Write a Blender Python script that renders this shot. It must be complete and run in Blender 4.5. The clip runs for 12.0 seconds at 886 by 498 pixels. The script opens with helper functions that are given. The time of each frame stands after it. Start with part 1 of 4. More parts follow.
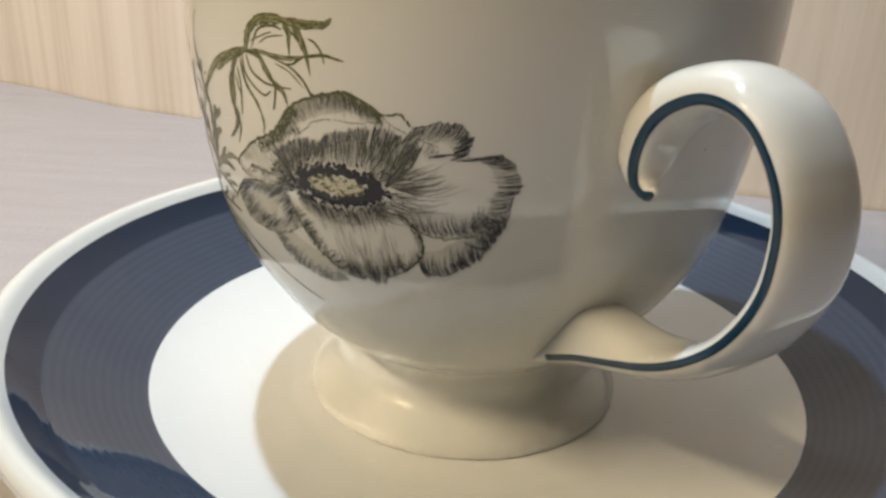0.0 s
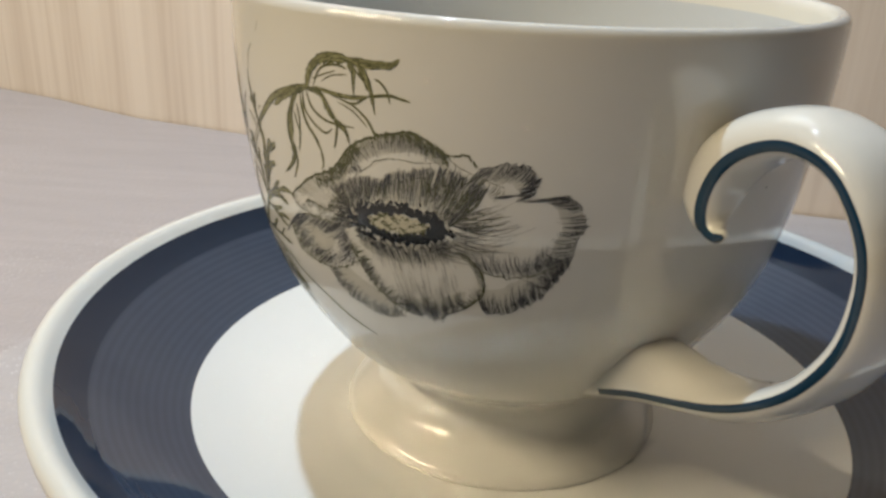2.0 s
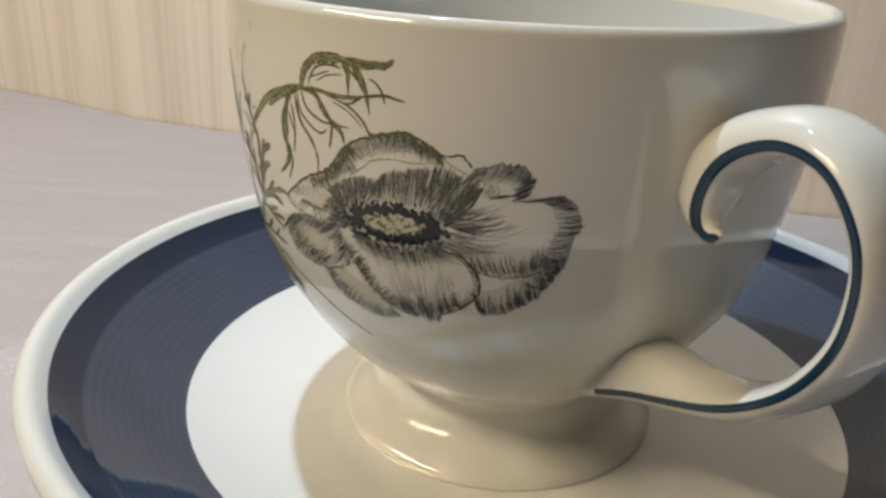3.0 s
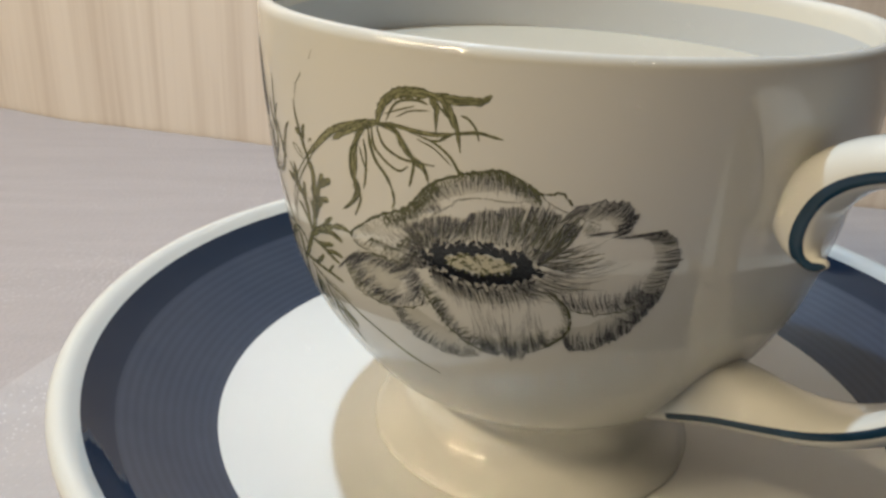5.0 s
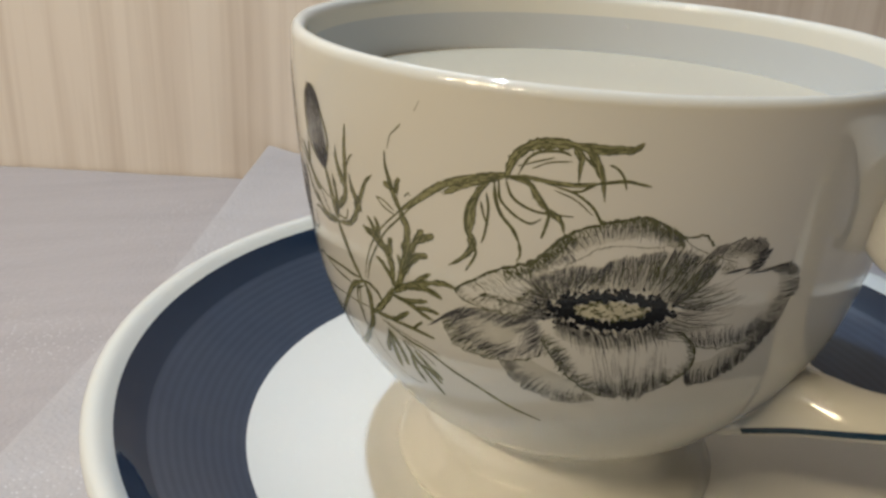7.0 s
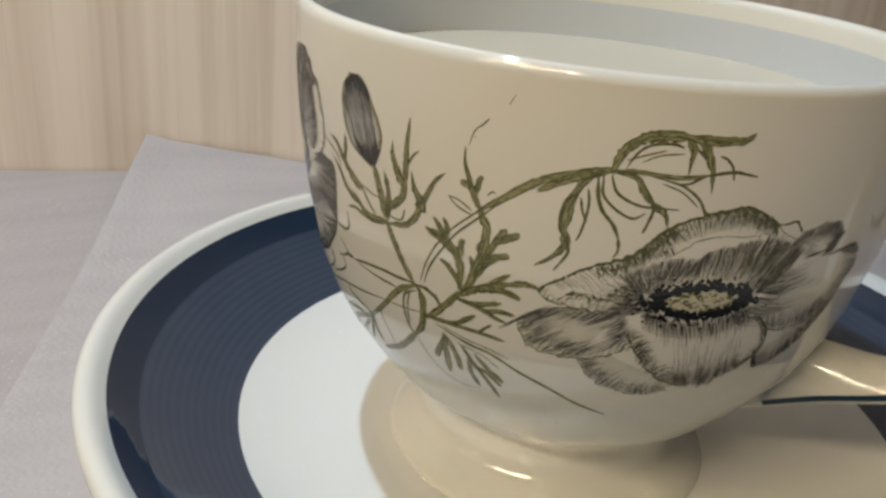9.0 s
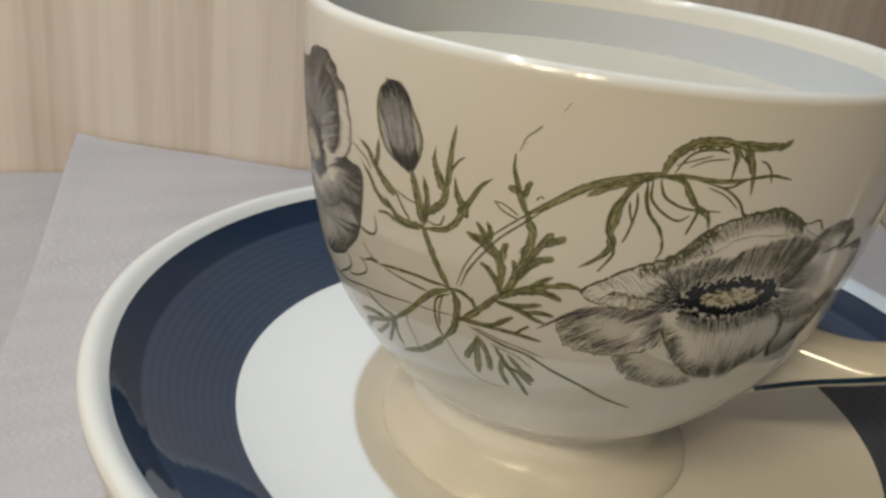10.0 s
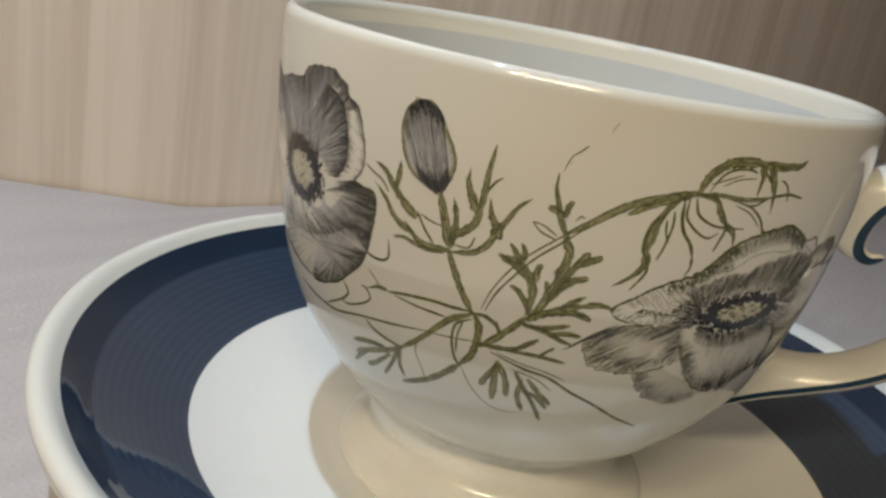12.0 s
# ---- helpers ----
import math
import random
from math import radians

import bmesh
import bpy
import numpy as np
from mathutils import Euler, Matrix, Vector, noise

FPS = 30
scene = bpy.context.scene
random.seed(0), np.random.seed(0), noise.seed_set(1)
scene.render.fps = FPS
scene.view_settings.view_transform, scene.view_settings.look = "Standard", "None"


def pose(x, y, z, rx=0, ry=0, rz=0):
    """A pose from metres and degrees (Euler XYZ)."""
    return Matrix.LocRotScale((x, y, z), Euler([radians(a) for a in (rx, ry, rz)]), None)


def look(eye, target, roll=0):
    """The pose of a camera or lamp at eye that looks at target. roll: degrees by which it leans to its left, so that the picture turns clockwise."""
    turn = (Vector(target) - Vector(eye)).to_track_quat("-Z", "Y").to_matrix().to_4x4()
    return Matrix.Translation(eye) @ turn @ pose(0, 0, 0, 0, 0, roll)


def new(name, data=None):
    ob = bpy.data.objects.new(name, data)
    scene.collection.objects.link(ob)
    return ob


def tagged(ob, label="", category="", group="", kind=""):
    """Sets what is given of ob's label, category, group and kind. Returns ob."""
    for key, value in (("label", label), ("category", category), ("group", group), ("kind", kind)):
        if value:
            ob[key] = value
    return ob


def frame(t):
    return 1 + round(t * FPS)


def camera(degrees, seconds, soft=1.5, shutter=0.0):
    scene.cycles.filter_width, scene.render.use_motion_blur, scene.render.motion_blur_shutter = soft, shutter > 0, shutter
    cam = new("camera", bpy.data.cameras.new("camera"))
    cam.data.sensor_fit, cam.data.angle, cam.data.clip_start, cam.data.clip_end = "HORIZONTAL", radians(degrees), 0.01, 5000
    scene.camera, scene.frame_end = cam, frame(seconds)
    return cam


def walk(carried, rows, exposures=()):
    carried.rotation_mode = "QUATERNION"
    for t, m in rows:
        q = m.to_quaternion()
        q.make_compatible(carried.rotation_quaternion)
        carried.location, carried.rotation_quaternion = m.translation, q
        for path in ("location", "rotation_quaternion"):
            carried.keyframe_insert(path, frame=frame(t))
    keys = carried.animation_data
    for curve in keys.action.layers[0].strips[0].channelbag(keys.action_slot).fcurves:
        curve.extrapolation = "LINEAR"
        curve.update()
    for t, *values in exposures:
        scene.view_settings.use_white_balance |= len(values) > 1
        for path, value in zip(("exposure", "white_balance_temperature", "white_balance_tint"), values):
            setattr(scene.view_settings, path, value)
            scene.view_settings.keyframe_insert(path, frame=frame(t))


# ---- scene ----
cam = camera(55.65, 12.0, soft=2.9)
# seconds, eye in metres, turn in degrees
ROWS = [
    (0.0, 0.00000, -0.13294, 0.08165, 67.718, -2.378, 2.868),
    (0.5, -0.00581, -0.13364, 0.08559, 67.416, -2.376, 3.479),
    (1.0, -0.00708, -0.13259, 0.08588, 67.606, -2.404, 3.348),
    (1.5, -0.00870, -0.13152, 0.08516, 67.819, -2.533, 2.602),
    (2.0, -0.00820, -0.13110, 0.08533, 67.726, -2.598, 2.527),
    (2.5, -0.00782, -0.13097, 0.08528, 67.794, -2.609, 2.434),
    (4.5, -0.01817, -0.12711, 0.08775, 66.671, -2.329, -0.964),
    (5.0, -0.02797, -0.12318, 0.08916, 66.409, -2.479, -4.209),
    (5.5, -0.04040, -0.11872, 0.08982, 66.473, -2.327, -8.311),
    (6.0, -0.04723, -0.11587, 0.09234, 66.451, -2.218, -11.973),
    (6.5, -0.05432, -0.11293, 0.09190, 66.538, -2.722, -15.379),
    (7.0, -0.06068, -0.10999, 0.09176, 66.802, -2.787, -18.084),
    (7.5, -0.06444, -0.10749, 0.09164, 66.585, -3.060, -20.070),
    (9.5, -0.09289, -0.08681, 0.08993, 66.029, -5.776, -35.093),
    (10.0, -0.09931, -0.08262, 0.09015, 66.249, -6.747, -38.447),
    (10.5, -0.10445, -0.07757, 0.08680, 67.337, -8.000, -41.714),
    (11.0, -0.11117, -0.07183, 0.08546, 68.678, -8.698, -44.624),
    (11.5, -0.11347, -0.06714, 0.08397, 70.258, -9.228, -47.565),
    (12.0, -0.11511, -0.06504, 0.08366, 70.959, -10.122, -50.708),
]
walk(cam, [(t, pose(x, y, z, rx, ry, rz)) for t, x, y, z, rx, ry, rz in ROWS], [(0.0, 0.22), (0.3, -0.04), (0.6, -0.16), (1.0, -0.04), (1.5, 0.0), (2.5, 0.0), (4.5, -0.02), (5.5, -0.12), (7.5, -0.22), (9.5, -0.28), (12.0, -0.31)])

MM = 0.001
scene.cycles.blur_glossy, scene.cycles.sample_clamp_indirect = 0.0, 0.0

# ---- world and lamps ----
world = bpy.data.worlds.new("room_air")
scene.world = world
world.use_nodes = True
world.node_tree.nodes["Background"].inputs["Color"].default_value = (0.9, 0.8, 0.66, 1)
world.node_tree.nodes["Background"].inputs["Strength"].default_value = 0.008


def area_lamp(name, eye, target, sx, sy, watts, colour, shape="RECTANGLE"):
    data = bpy.data.lights.new(name, "AREA")
    data.shape, data.size, data.energy, data.color = shape, sx, watts, colour
    if shape == "RECTANGLE":
        data.size_y = sy
    ob = new(name, data)
    ob.matrix_world = look(eye, target)
    return ob


# a small cool lamp close above and behind the cup, a long warm strip lamp at the side,
# a row of small warm spots and a dim fill lamp added high in front
area_lamp("downlight_glow", (-0.122, 0.079, 0.5135), (-0.06, 0.04, 0.0), 0.015, 0.015, 1.5, (0.76, 1.0, 1.27), "DISK")
area_lamp("strip_glow", (-0.396, -0.168, 0.380), (-0.08, 0.05, 0.05), 0.30, 0.012, 1.98, (1.0, 0.81, 0.52))
for bearing in (-88, -80, -76, -69):
    area_lamp("spot_glow", (1.2 * math.cos(radians(bearing)), 1.2 * math.sin(radians(bearing)), 1.18), (0.0, 0.0, 0.05), 0.014, 0.014, 0.3, (1.0, 0.8, 0.62), "DISK")
# added soft fill that lifts the wall and the cup's front, not a fitting
area_lamp("front_fill_glow", (0.25, -1.15, 1.62), (0.0, 0.0, 0.05), 0.9, 0.9, 0.2, (1.0, 0.79, 0.56))

# ---- materials ----


def material(name, colour, rough=0.5, metal=0.0, coat=0.0, vary=0.0, vary_scale=40.0, bump=0.0, bump_scale=300.0, sss=0.0, ior=1.5):
    """A surface with soft uneven colour and fine relief."""
    mat = bpy.data.materials.new(name)
    mat.use_nodes = True
    nt = mat.node_tree
    b = nt.nodes["Principled BSDF"]
    b.inputs["Base Color"].default_value = (*colour, 1)
    b.inputs["Roughness"].default_value = rough
    b.inputs["Metallic"].default_value = metal
    b.inputs["IOR"].default_value = ior
    b.inputs["Coat Weight"].default_value = coat
    b.inputs["Coat Roughness"].default_value = 0.04
    if sss:
        b.inputs["Subsurface Weight"].default_value = sss
        b.inputs["Subsurface Radius"].default_value = (0.0016, 0.0012, 0.0008)
        b.inputs["Subsurface Scale"].default_value = 1.0
    co = nt.nodes.new("ShaderNodeTexCoord")
    if vary:
        n = nt.nodes.new("ShaderNodeTexNoise")
        n.inputs["Scale"].default_value = vary_scale
        n.inputs["Detail"].default_value = 6
        mix = nt.nodes.new("ShaderNodeMix")
        mix.data_type = "RGBA"
        mix.inputs["A"].default_value = (*[c * (1 - vary) for c in colour], 1)
        mix.inputs["B"].default_value = (*[min(1.0, c * (1 + vary)) for c in colour], 1)
        nt.links.new(co.outputs["Object"], n.inputs["Vector"])
        nt.links.new(n.outputs["Fac"], mix.inputs["Factor"])
        nt.links.new(mix.outputs["Result"], b.inputs["Base Color"])
    if bump:
        n = nt.nodes.new("ShaderNodeTexNoise")
        n.inputs["Scale"].default_value = bump_scale
        n.inputs["Detail"].default_value = 4
        k = nt.nodes.new("ShaderNodeBump")
        k.inputs["Strength"].default_value = 1.0
        k.inputs["Distance"].default_value = bump
        nt.links.new(co.outputs["Object"], n.inputs["Vector"])
        nt.links.new(n.outputs["Fac"], k.inputs["Height"])
        nt.links.new(k.outputs["Normal"], b.inputs["Normal"])
    return mat


CHINA = material("glazed_china", (0.715, 0.71, 0.665), 0.035, vary=0.012, vary_scale=60, bump=0.00003, bump_scale=55, ior=1.75)
WELL = material("glazed_china_well", (0.74, 0.745, 0.725), 0.06, vary=0.012, vary_scale=60, ior=1.5)
BAND = material("blue_grey_glaze", (0.035, 0.052, 0.086), 0.03, ior=1.45, vary=0.07, vary_scale=220)
BAND_DARK = material("dark_blue_glaze", (0.018, 0.030, 0.055), 0.03, ior=1.33, vary=0.06, vary_scale=160)
LINE = material("teal_blue_enamel", (0.010, 0.036, 0.070), 0.14, vary=0.15, vary_scale=500)
GREEN = material("olive_print", (0.09, 0.096, 0.040), 0.14, vary=0.4, vary_scale=900)
GREEN_PALE = material("pale_olive_print", (0.27, 0.268, 0.135), 0.14, vary=0.6, vary_scale=1400)
GREY = material("grey_print", (0.088, 0.088, 0.089), 0.14, vary=0.3, vary_scale=700)
BLACK = material("black_print", (0.012, 0.012, 0.012), 0.14, vary=0.3, vary_scale=700)
WASH_MID = material("mid_grey_wash", (0.43, 0.44, 0.465), 0.4, vary=0.22, vary_scale=420)
PETAL = material("pale_petal_print", (0.565, 0.56, 0.505), 0.12, vary=0.16, vary_scale=500)
HEART = material("pale_green_print", (0.56, 0.54, 0.42), 0.3, vary=0.25, vary_scale=900)
# white china inside the cup, with its cool grey shade put into the colour
INSIDE = material("shade_tinted_china", (0.53, 0.565, 0.605), 0.10, vary=0.02, vary_scale=60)
MILK = material("creamy_liquid", (0.62, 0.565, 0.455), 0.22, vary=0.01, vary_scale=30)
PLASTER = material("room_plaster", (0.30, 0.265, 0.22), 0.9, vary=0.05, vary_scale=3, bump=0.0005, bump_scale=80)
DARK_FLOOR = material("floor_boards", (0.16, 0.11, 0.07), 0.5, vary=0.2, vary_scale=6, bump=0.0004, bump_scale=40)
TABLE = material("table_laminate", (0.55, 0.47, 0.38), 0.4, vary=0.06, vary_scale=9, bump=0.0001, bump_scale=200)


def foam_material(name, low, high):
    """Pale grey packing foam: small cells, glints painted as dots, and soft drawn streaks."""
    mat = material(name, high, 0.34)
    nt = mat.node_tree
    b = nt.nodes["Principled BSDF"]
    co = nt.nodes.new("ShaderNodeTexCoord")
    mp = nt.nodes.new("ShaderNodeMapping")
    mp.inputs["Rotation"].default_value = (0, 0, radians(24))
    mp.inputs["Scale"].default_value = (18, 150, 60)
    n = nt.nodes.new("ShaderNodeTexNoise")
    n.inputs["Scale"].default_value = 1.0
    n.inputs["Detail"].default_value = 5
    mix = nt.nodes.new("ShaderNodeMix")
    mix.data_type = "RGBA"
    mix.inputs["A"].default_value = (*low, 1)
    mix.inputs["B"].default_value = (*high, 1)
    cells = nt.nodes.new("ShaderNodeTexVoronoi")
    cells.inputs["Scale"].default_value = 850.0
    fine = nt.nodes.new("ShaderNodeTexNoise")
    fine.inputs["Scale"].default_value = 1500.0
    fine.inputs["Detail"].default_value = 3
    total = nt.nodes.new("ShaderNodeMath")
    total.operation = "MULTIPLY_ADD"
    total.inputs[1].default_value = 0.8
    k = nt.nodes.new("ShaderNodeBump")
    k.inputs["Strength"].default_value = 0.35
    k.inputs["Distance"].default_value = 0.0004
    nt.links.new(co.outputs["Object"], mp.inputs["Vector"])
    nt.links.new(mp.outputs["Vector"], n.inputs["Vector"])
    nt.links.new(n.outputs["Fac"], mix.inputs["Factor"])
    # sparkle put into the colour: pale dots at cell centres, stronger in patches
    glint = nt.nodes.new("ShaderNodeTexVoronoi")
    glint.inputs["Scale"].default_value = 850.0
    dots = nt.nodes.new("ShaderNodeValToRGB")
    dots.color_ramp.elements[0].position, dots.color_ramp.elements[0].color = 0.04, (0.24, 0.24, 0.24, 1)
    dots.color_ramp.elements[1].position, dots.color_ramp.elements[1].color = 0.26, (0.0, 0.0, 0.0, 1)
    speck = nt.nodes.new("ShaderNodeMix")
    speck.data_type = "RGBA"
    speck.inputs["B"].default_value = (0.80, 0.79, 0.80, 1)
    nt.links.new(co.outputs["Object"], glint.inputs["Vector"])
    nt.links.new(glint.outputs["Distance"], dots.inputs["Fac"])
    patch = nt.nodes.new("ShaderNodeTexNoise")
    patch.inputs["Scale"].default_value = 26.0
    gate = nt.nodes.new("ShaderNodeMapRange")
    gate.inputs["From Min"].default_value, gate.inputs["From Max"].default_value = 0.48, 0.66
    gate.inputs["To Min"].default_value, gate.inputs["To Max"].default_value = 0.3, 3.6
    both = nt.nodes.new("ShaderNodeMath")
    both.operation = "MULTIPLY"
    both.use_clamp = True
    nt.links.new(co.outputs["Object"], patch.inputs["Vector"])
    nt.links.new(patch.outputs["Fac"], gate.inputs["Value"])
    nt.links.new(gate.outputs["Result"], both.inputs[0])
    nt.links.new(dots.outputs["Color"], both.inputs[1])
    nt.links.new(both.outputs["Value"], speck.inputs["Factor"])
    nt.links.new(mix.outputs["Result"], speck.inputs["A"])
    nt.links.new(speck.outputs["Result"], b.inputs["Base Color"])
    nt.links.new(co.outputs["Object"], cells.inputs["Vector"])
    nt.links.new(co.outputs["Object"], fine.inputs["Vector"])
    nt.links.new(fine.outputs["Fac"], total.inputs[0])
    nt.links.new(cells.outputs["Distance"], total.inputs[2])
    nt.links.new(total.outputs["Value"], k.inputs["Height"])
    nt.links.new(k.outputs["Normal"], b.inputs["Normal"])
    return mat


def wood_material():
    """Pale oak-look laminate with upright grain."""
    mat = material("pale_wood_laminate", (0.55, 0.45, 0.34), 0.55)
    nt = mat.node_tree
    b = nt.nodes["Principled BSDF"]
    co = nt.nodes.new("ShaderNodeTexCoord")
    mp = nt.nodes.new("ShaderNodeMapping")
    mp.inputs["Scale"].default_value = (330, 330, 9)
    n = nt.nodes.new("ShaderNodeTexNoise")
    n.inputs["Scale"].default_value = 1.0
    n.inputs["Detail"].default_value = 6
    n.inputs["Distortion"].default_value = 0.4
    mp2 = nt.nodes.new("ShaderNodeMapping")
    mp2.inputs["Scale"].default_value = (75, 75, 2)
    n2 = nt.nodes.new("ShaderNodeTexNoise")
    n2.inputs["Scale"].default_value = 1.0
    n2.inputs["Detail"].default_value = 2
    add = nt.nodes.new("ShaderNodeMath")
    add.operation = "MULTIPLY_ADD"
    add.inputs[1].default_value = 0.75
    ramp = nt.nodes.new("ShaderNodeValToRGB")
    ramp.color_ramp.elements[0].position, ramp.color_ramp.elements[0].color = 0.60, (0.66, 0.565, 0.48, 1)
    ramp.color_ramp.elements[1].position, ramp.color_ramp.elements[1].color = 1.0, (0.82, 0.735, 0.65, 1)
    for m, k in ((mp, n), (mp2, n2)):
        nt.links.new(co.outputs["Object"], m.inputs["Vector"])
        nt.links.new(m.outputs["Vector"], k.inputs["Vector"])
    nt.links.new(n.outputs["Fac"], add.inputs[0])
    nt.links.new(n2.outputs["Fac"], add.inputs[2])
    nt.links.new(add.outputs["Value"], ramp.inputs["Fac"])
    nt.links.new(ramp.outputs["Color"], b.inputs["Base Color"])
    return mat


def ring_tint(mat, cx, cy, pitch, depth):
    """Faint turned rings in a glaze, round an upright axis."""
    nt = mat.node_tree
    b = nt.nodes["Principled BSDF"]
    old = b.inputs["Base Color"].links[0].from_socket
    co = nt.nodes.new("ShaderNodeTexCoord")
    sub = nt.nodes.new("ShaderNodeVectorMath")
    sub.operation = "SUBTRACT"
    sub.inputs[1].default_value = (cx, cy, 0)
    flat = nt.nodes.new("ShaderNodeVectorMath")
    flat.operation = "MULTIPLY"
    flat.inputs[1].default_value = (1, 1, 0)
    size = nt.nodes.new("ShaderNodeVectorMath")
    size.operation = "LENGTH"
    turn = nt.nodes.new("ShaderNodeMath")
    turn.operation = "MULTIPLY"
    turn.inputs[1].default_value = 2 * math.pi / pitch
    wave = nt.nodes.new("ShaderNodeMath")
    wave.operation = "SINE"
    gain = nt.nodes.new("ShaderNodeMath")
    gain.operation = "MULTIPLY_ADD"
    gain.inputs[1].default_value, gain.inputs[2].default_value = depth, 1.0
    mul = nt.nodes.new("ShaderNodeVectorMath")
    mul.operation = "SCALE"
    nt.links.new(co.outputs["Object"], sub.inputs[0])
    nt.links.new(sub.outputs["Vector"], flat.inputs[0])
    nt.links.new(flat.outputs["Vector"], size.inputs[0])
    nt.links.new(size.outputs["Value"], turn.inputs[0])
    nt.links.new(turn.outputs["Value"], wave.inputs[0])
    nt.links.new(wave.outputs["Value"], gain.inputs[0])
    nt.links.new(old, mul.inputs[0])
    nt.links.new(gain.outputs["Value"], mul.inputs["Scale"])
    nt.links.new(mul.outputs["Vector"], b.inputs["Base Color"])


ring_tint(BAND, 0.00217, -0.00187, 0.00128, 0.065)
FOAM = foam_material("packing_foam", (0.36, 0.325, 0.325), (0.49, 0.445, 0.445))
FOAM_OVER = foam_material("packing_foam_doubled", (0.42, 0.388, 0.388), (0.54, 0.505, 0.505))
WOOD = wood_material()


# ---- building helpers ----


def part(name, bm, mat, parent=None, label="", smooth=True):
    """Links a bmesh as one mesh object, under a thing if parent is given."""
    bmesh.ops.recalc_face_normals(bm, faces=bm.faces)
    me = bpy.data.meshes.new(name)
    bm.to_mesh(me)
    bm.free()
    me.materials.append(mat)
    if smooth:
        me.polygons.foreach_set("use_smooth", [True] * len(me.polygons))
    ob = new(name, me)
    if parent is not None:
        ob.parent = parent
    if label:
        tagged(ob, label)
    return ob


def smooth_line(points, per=6):
    """A smooth line (Catmull-Rom) through a few points."""
    p = [Vector(q) for q in points]
    p = [p[0] * 2 - p[1]] + p + [p[-1] * 2 - p[-2]]
    out = []
    for i in range(1, len(p) - 2):
        a, b, c, d = p[i - 1], p[i], p[i + 1], p[i + 2]
        for k in range(per):
            t = k / per
            out.append(0.5 * (2 * b + (c - a) * t + (2 * a - 5 * b + 4 * c - d) * t * t + (3 * b - a - 3 * c + d) * t ** 3))
    out.append(p[-2])
    return out


def lathe(profile, segs=192, closed=False, centre=(0, 0)):
    """Turns a profile of (radius, height) in millimetres about the upright axis."""
    bm = bmesh.new()
    rows = []
    for r, z in profile:
        if r < 1e-6:
            rows.append([bm.verts.new((centre[0] * MM, centre[1] * MM, z * MM))])
        else:
            rows.append([bm.verts.new(((centre[0] + r * math.cos(2 * math.pi * i / segs)) * MM, (centre[1] + r * math.sin(2 * math.pi * i / segs)) * MM, z * MM)) for i in range(segs)])
    pairs = list(zip(rows, rows[1:])) + ([(rows[-1], rows[0])] if closed else [])
    for a, b in pairs:
        for i in range(segs):
            j = (i + 1) % segs
            q = [a[i % len(a)], a[j % len(a)], b[j % len(b)], b[i % len(b)]]
            q = [v for k, v in enumerate(q) if v not in q[:k]]
            if len(q) > 2:
                bm.faces.new(q)
    return bm


def slab(x0, y0, z0, x1, y1, z1, bevel=0.0):
    bm = bmesh.new()
    bmesh.ops.create_cube(bm, size=1)
    for v in bm.verts:
        v.co = ((x0 + x1) / 2 + v.co.x * (x1 - x0), (y0 + y1) / 2 + v.co.y * (y1 - y0), (z0 + z1) / 2 + v.co.z * (z1 - z0))
    if bevel:
        bmesh.ops.bevel(bm, geom=bm.edges, offset=bevel, segments=2, affect="EDGES")
    return bm


def sheet(fn, nu, nv, thick):
    """A thin solid sheet over the grid fn(u, v)."""
    bm = bmesh.new()
    top = [[bm.verts.new(fn(i / nu, j / nv)) for j in range(nv + 1)] for i in range(nu + 1)]
    low = [[bm.verts.new(v.co - Vector(thick)) for v in row] for row in top]
    for i in range(nu):
        for j in range(nv):
            bm.faces.new((top[i][j], top[i + 1][j], top[i + 1][j + 1], top[i][j + 1]))
            bm.faces.new((low[i][j], low[i][j + 1], low[i + 1][j + 1], low[i + 1][j]))
    rim = [(i, 0) for i in range(nu)] + [(nu, j) for j in range(nv)] + [(i, nv) for i in range(nu, 0, -1)] + [(0, j) for j in range(nv, 0, -1)]
    a = [bm.verts.new(top[i][j].co) for i, j in rim]
    b = [bm.verts.new(low[i][j].co) for i, j in rim]
    for k in range(len(rim)):
        m = (k + 1) % len(rim)
        bm.faces.new((a[k], b[k], b[m], a[m]))
    return bm


# ---- the room ----
TOP = -0.0035  # table top; the foam lies on it
WALL = smooth_line([(-0.95, 0.60, 0), (-0.42, 0.338, 0), (-0.215, 0.240, 0), (-0.153, 0.210, 0), (-0.097, 0.190, 0), (-0.068, 0.180, 0), (0.0, 0.157, 0), (0.045, 0.139, 0), (0.119, 0.122, 0), (0.30, 0.088, 0), (0.95, 0.02, 0)], 8)


def wall_y(x):
    for a, b in zip(WALL, WALL[1:]):
        if a.x <= x <= b.x:
            return a.y + (b.y - a.y) * (x - a.x) / (b.x - a.x)
    return WALL[-1].y if x > 0 else WALL[0].y


def wall_sheet(u, v):
    p = WALL[min(len(WALL) - 1, round(u * (len(WALL) - 1)))]
    return Vector((p.x, p.y, TOP + v * 0.6))


tagged(part("wall_panel", sheet(wall_sheet, len(WALL) - 1, 1, (0.0, -0.012, 0.0)), WOOD), "pale wood-grain laminate panel standing behind the saucer", "wall panel", kind="structure")
tagged(part("table_top", slab(-0.95, -0.75, TOP - 0.03, 0.95, 0.70, TOP, 0.003), TABLE, smooth=False), "plain laminate table under the packing foam", "table", kind="structure")
tagged(part("floor", slab(-2.2, -2.2, -0.80, 2.2, 2.0, -0.76), DARK_FLOOR, smooth=False), "dark boarded floor", "floor", kind="structure")
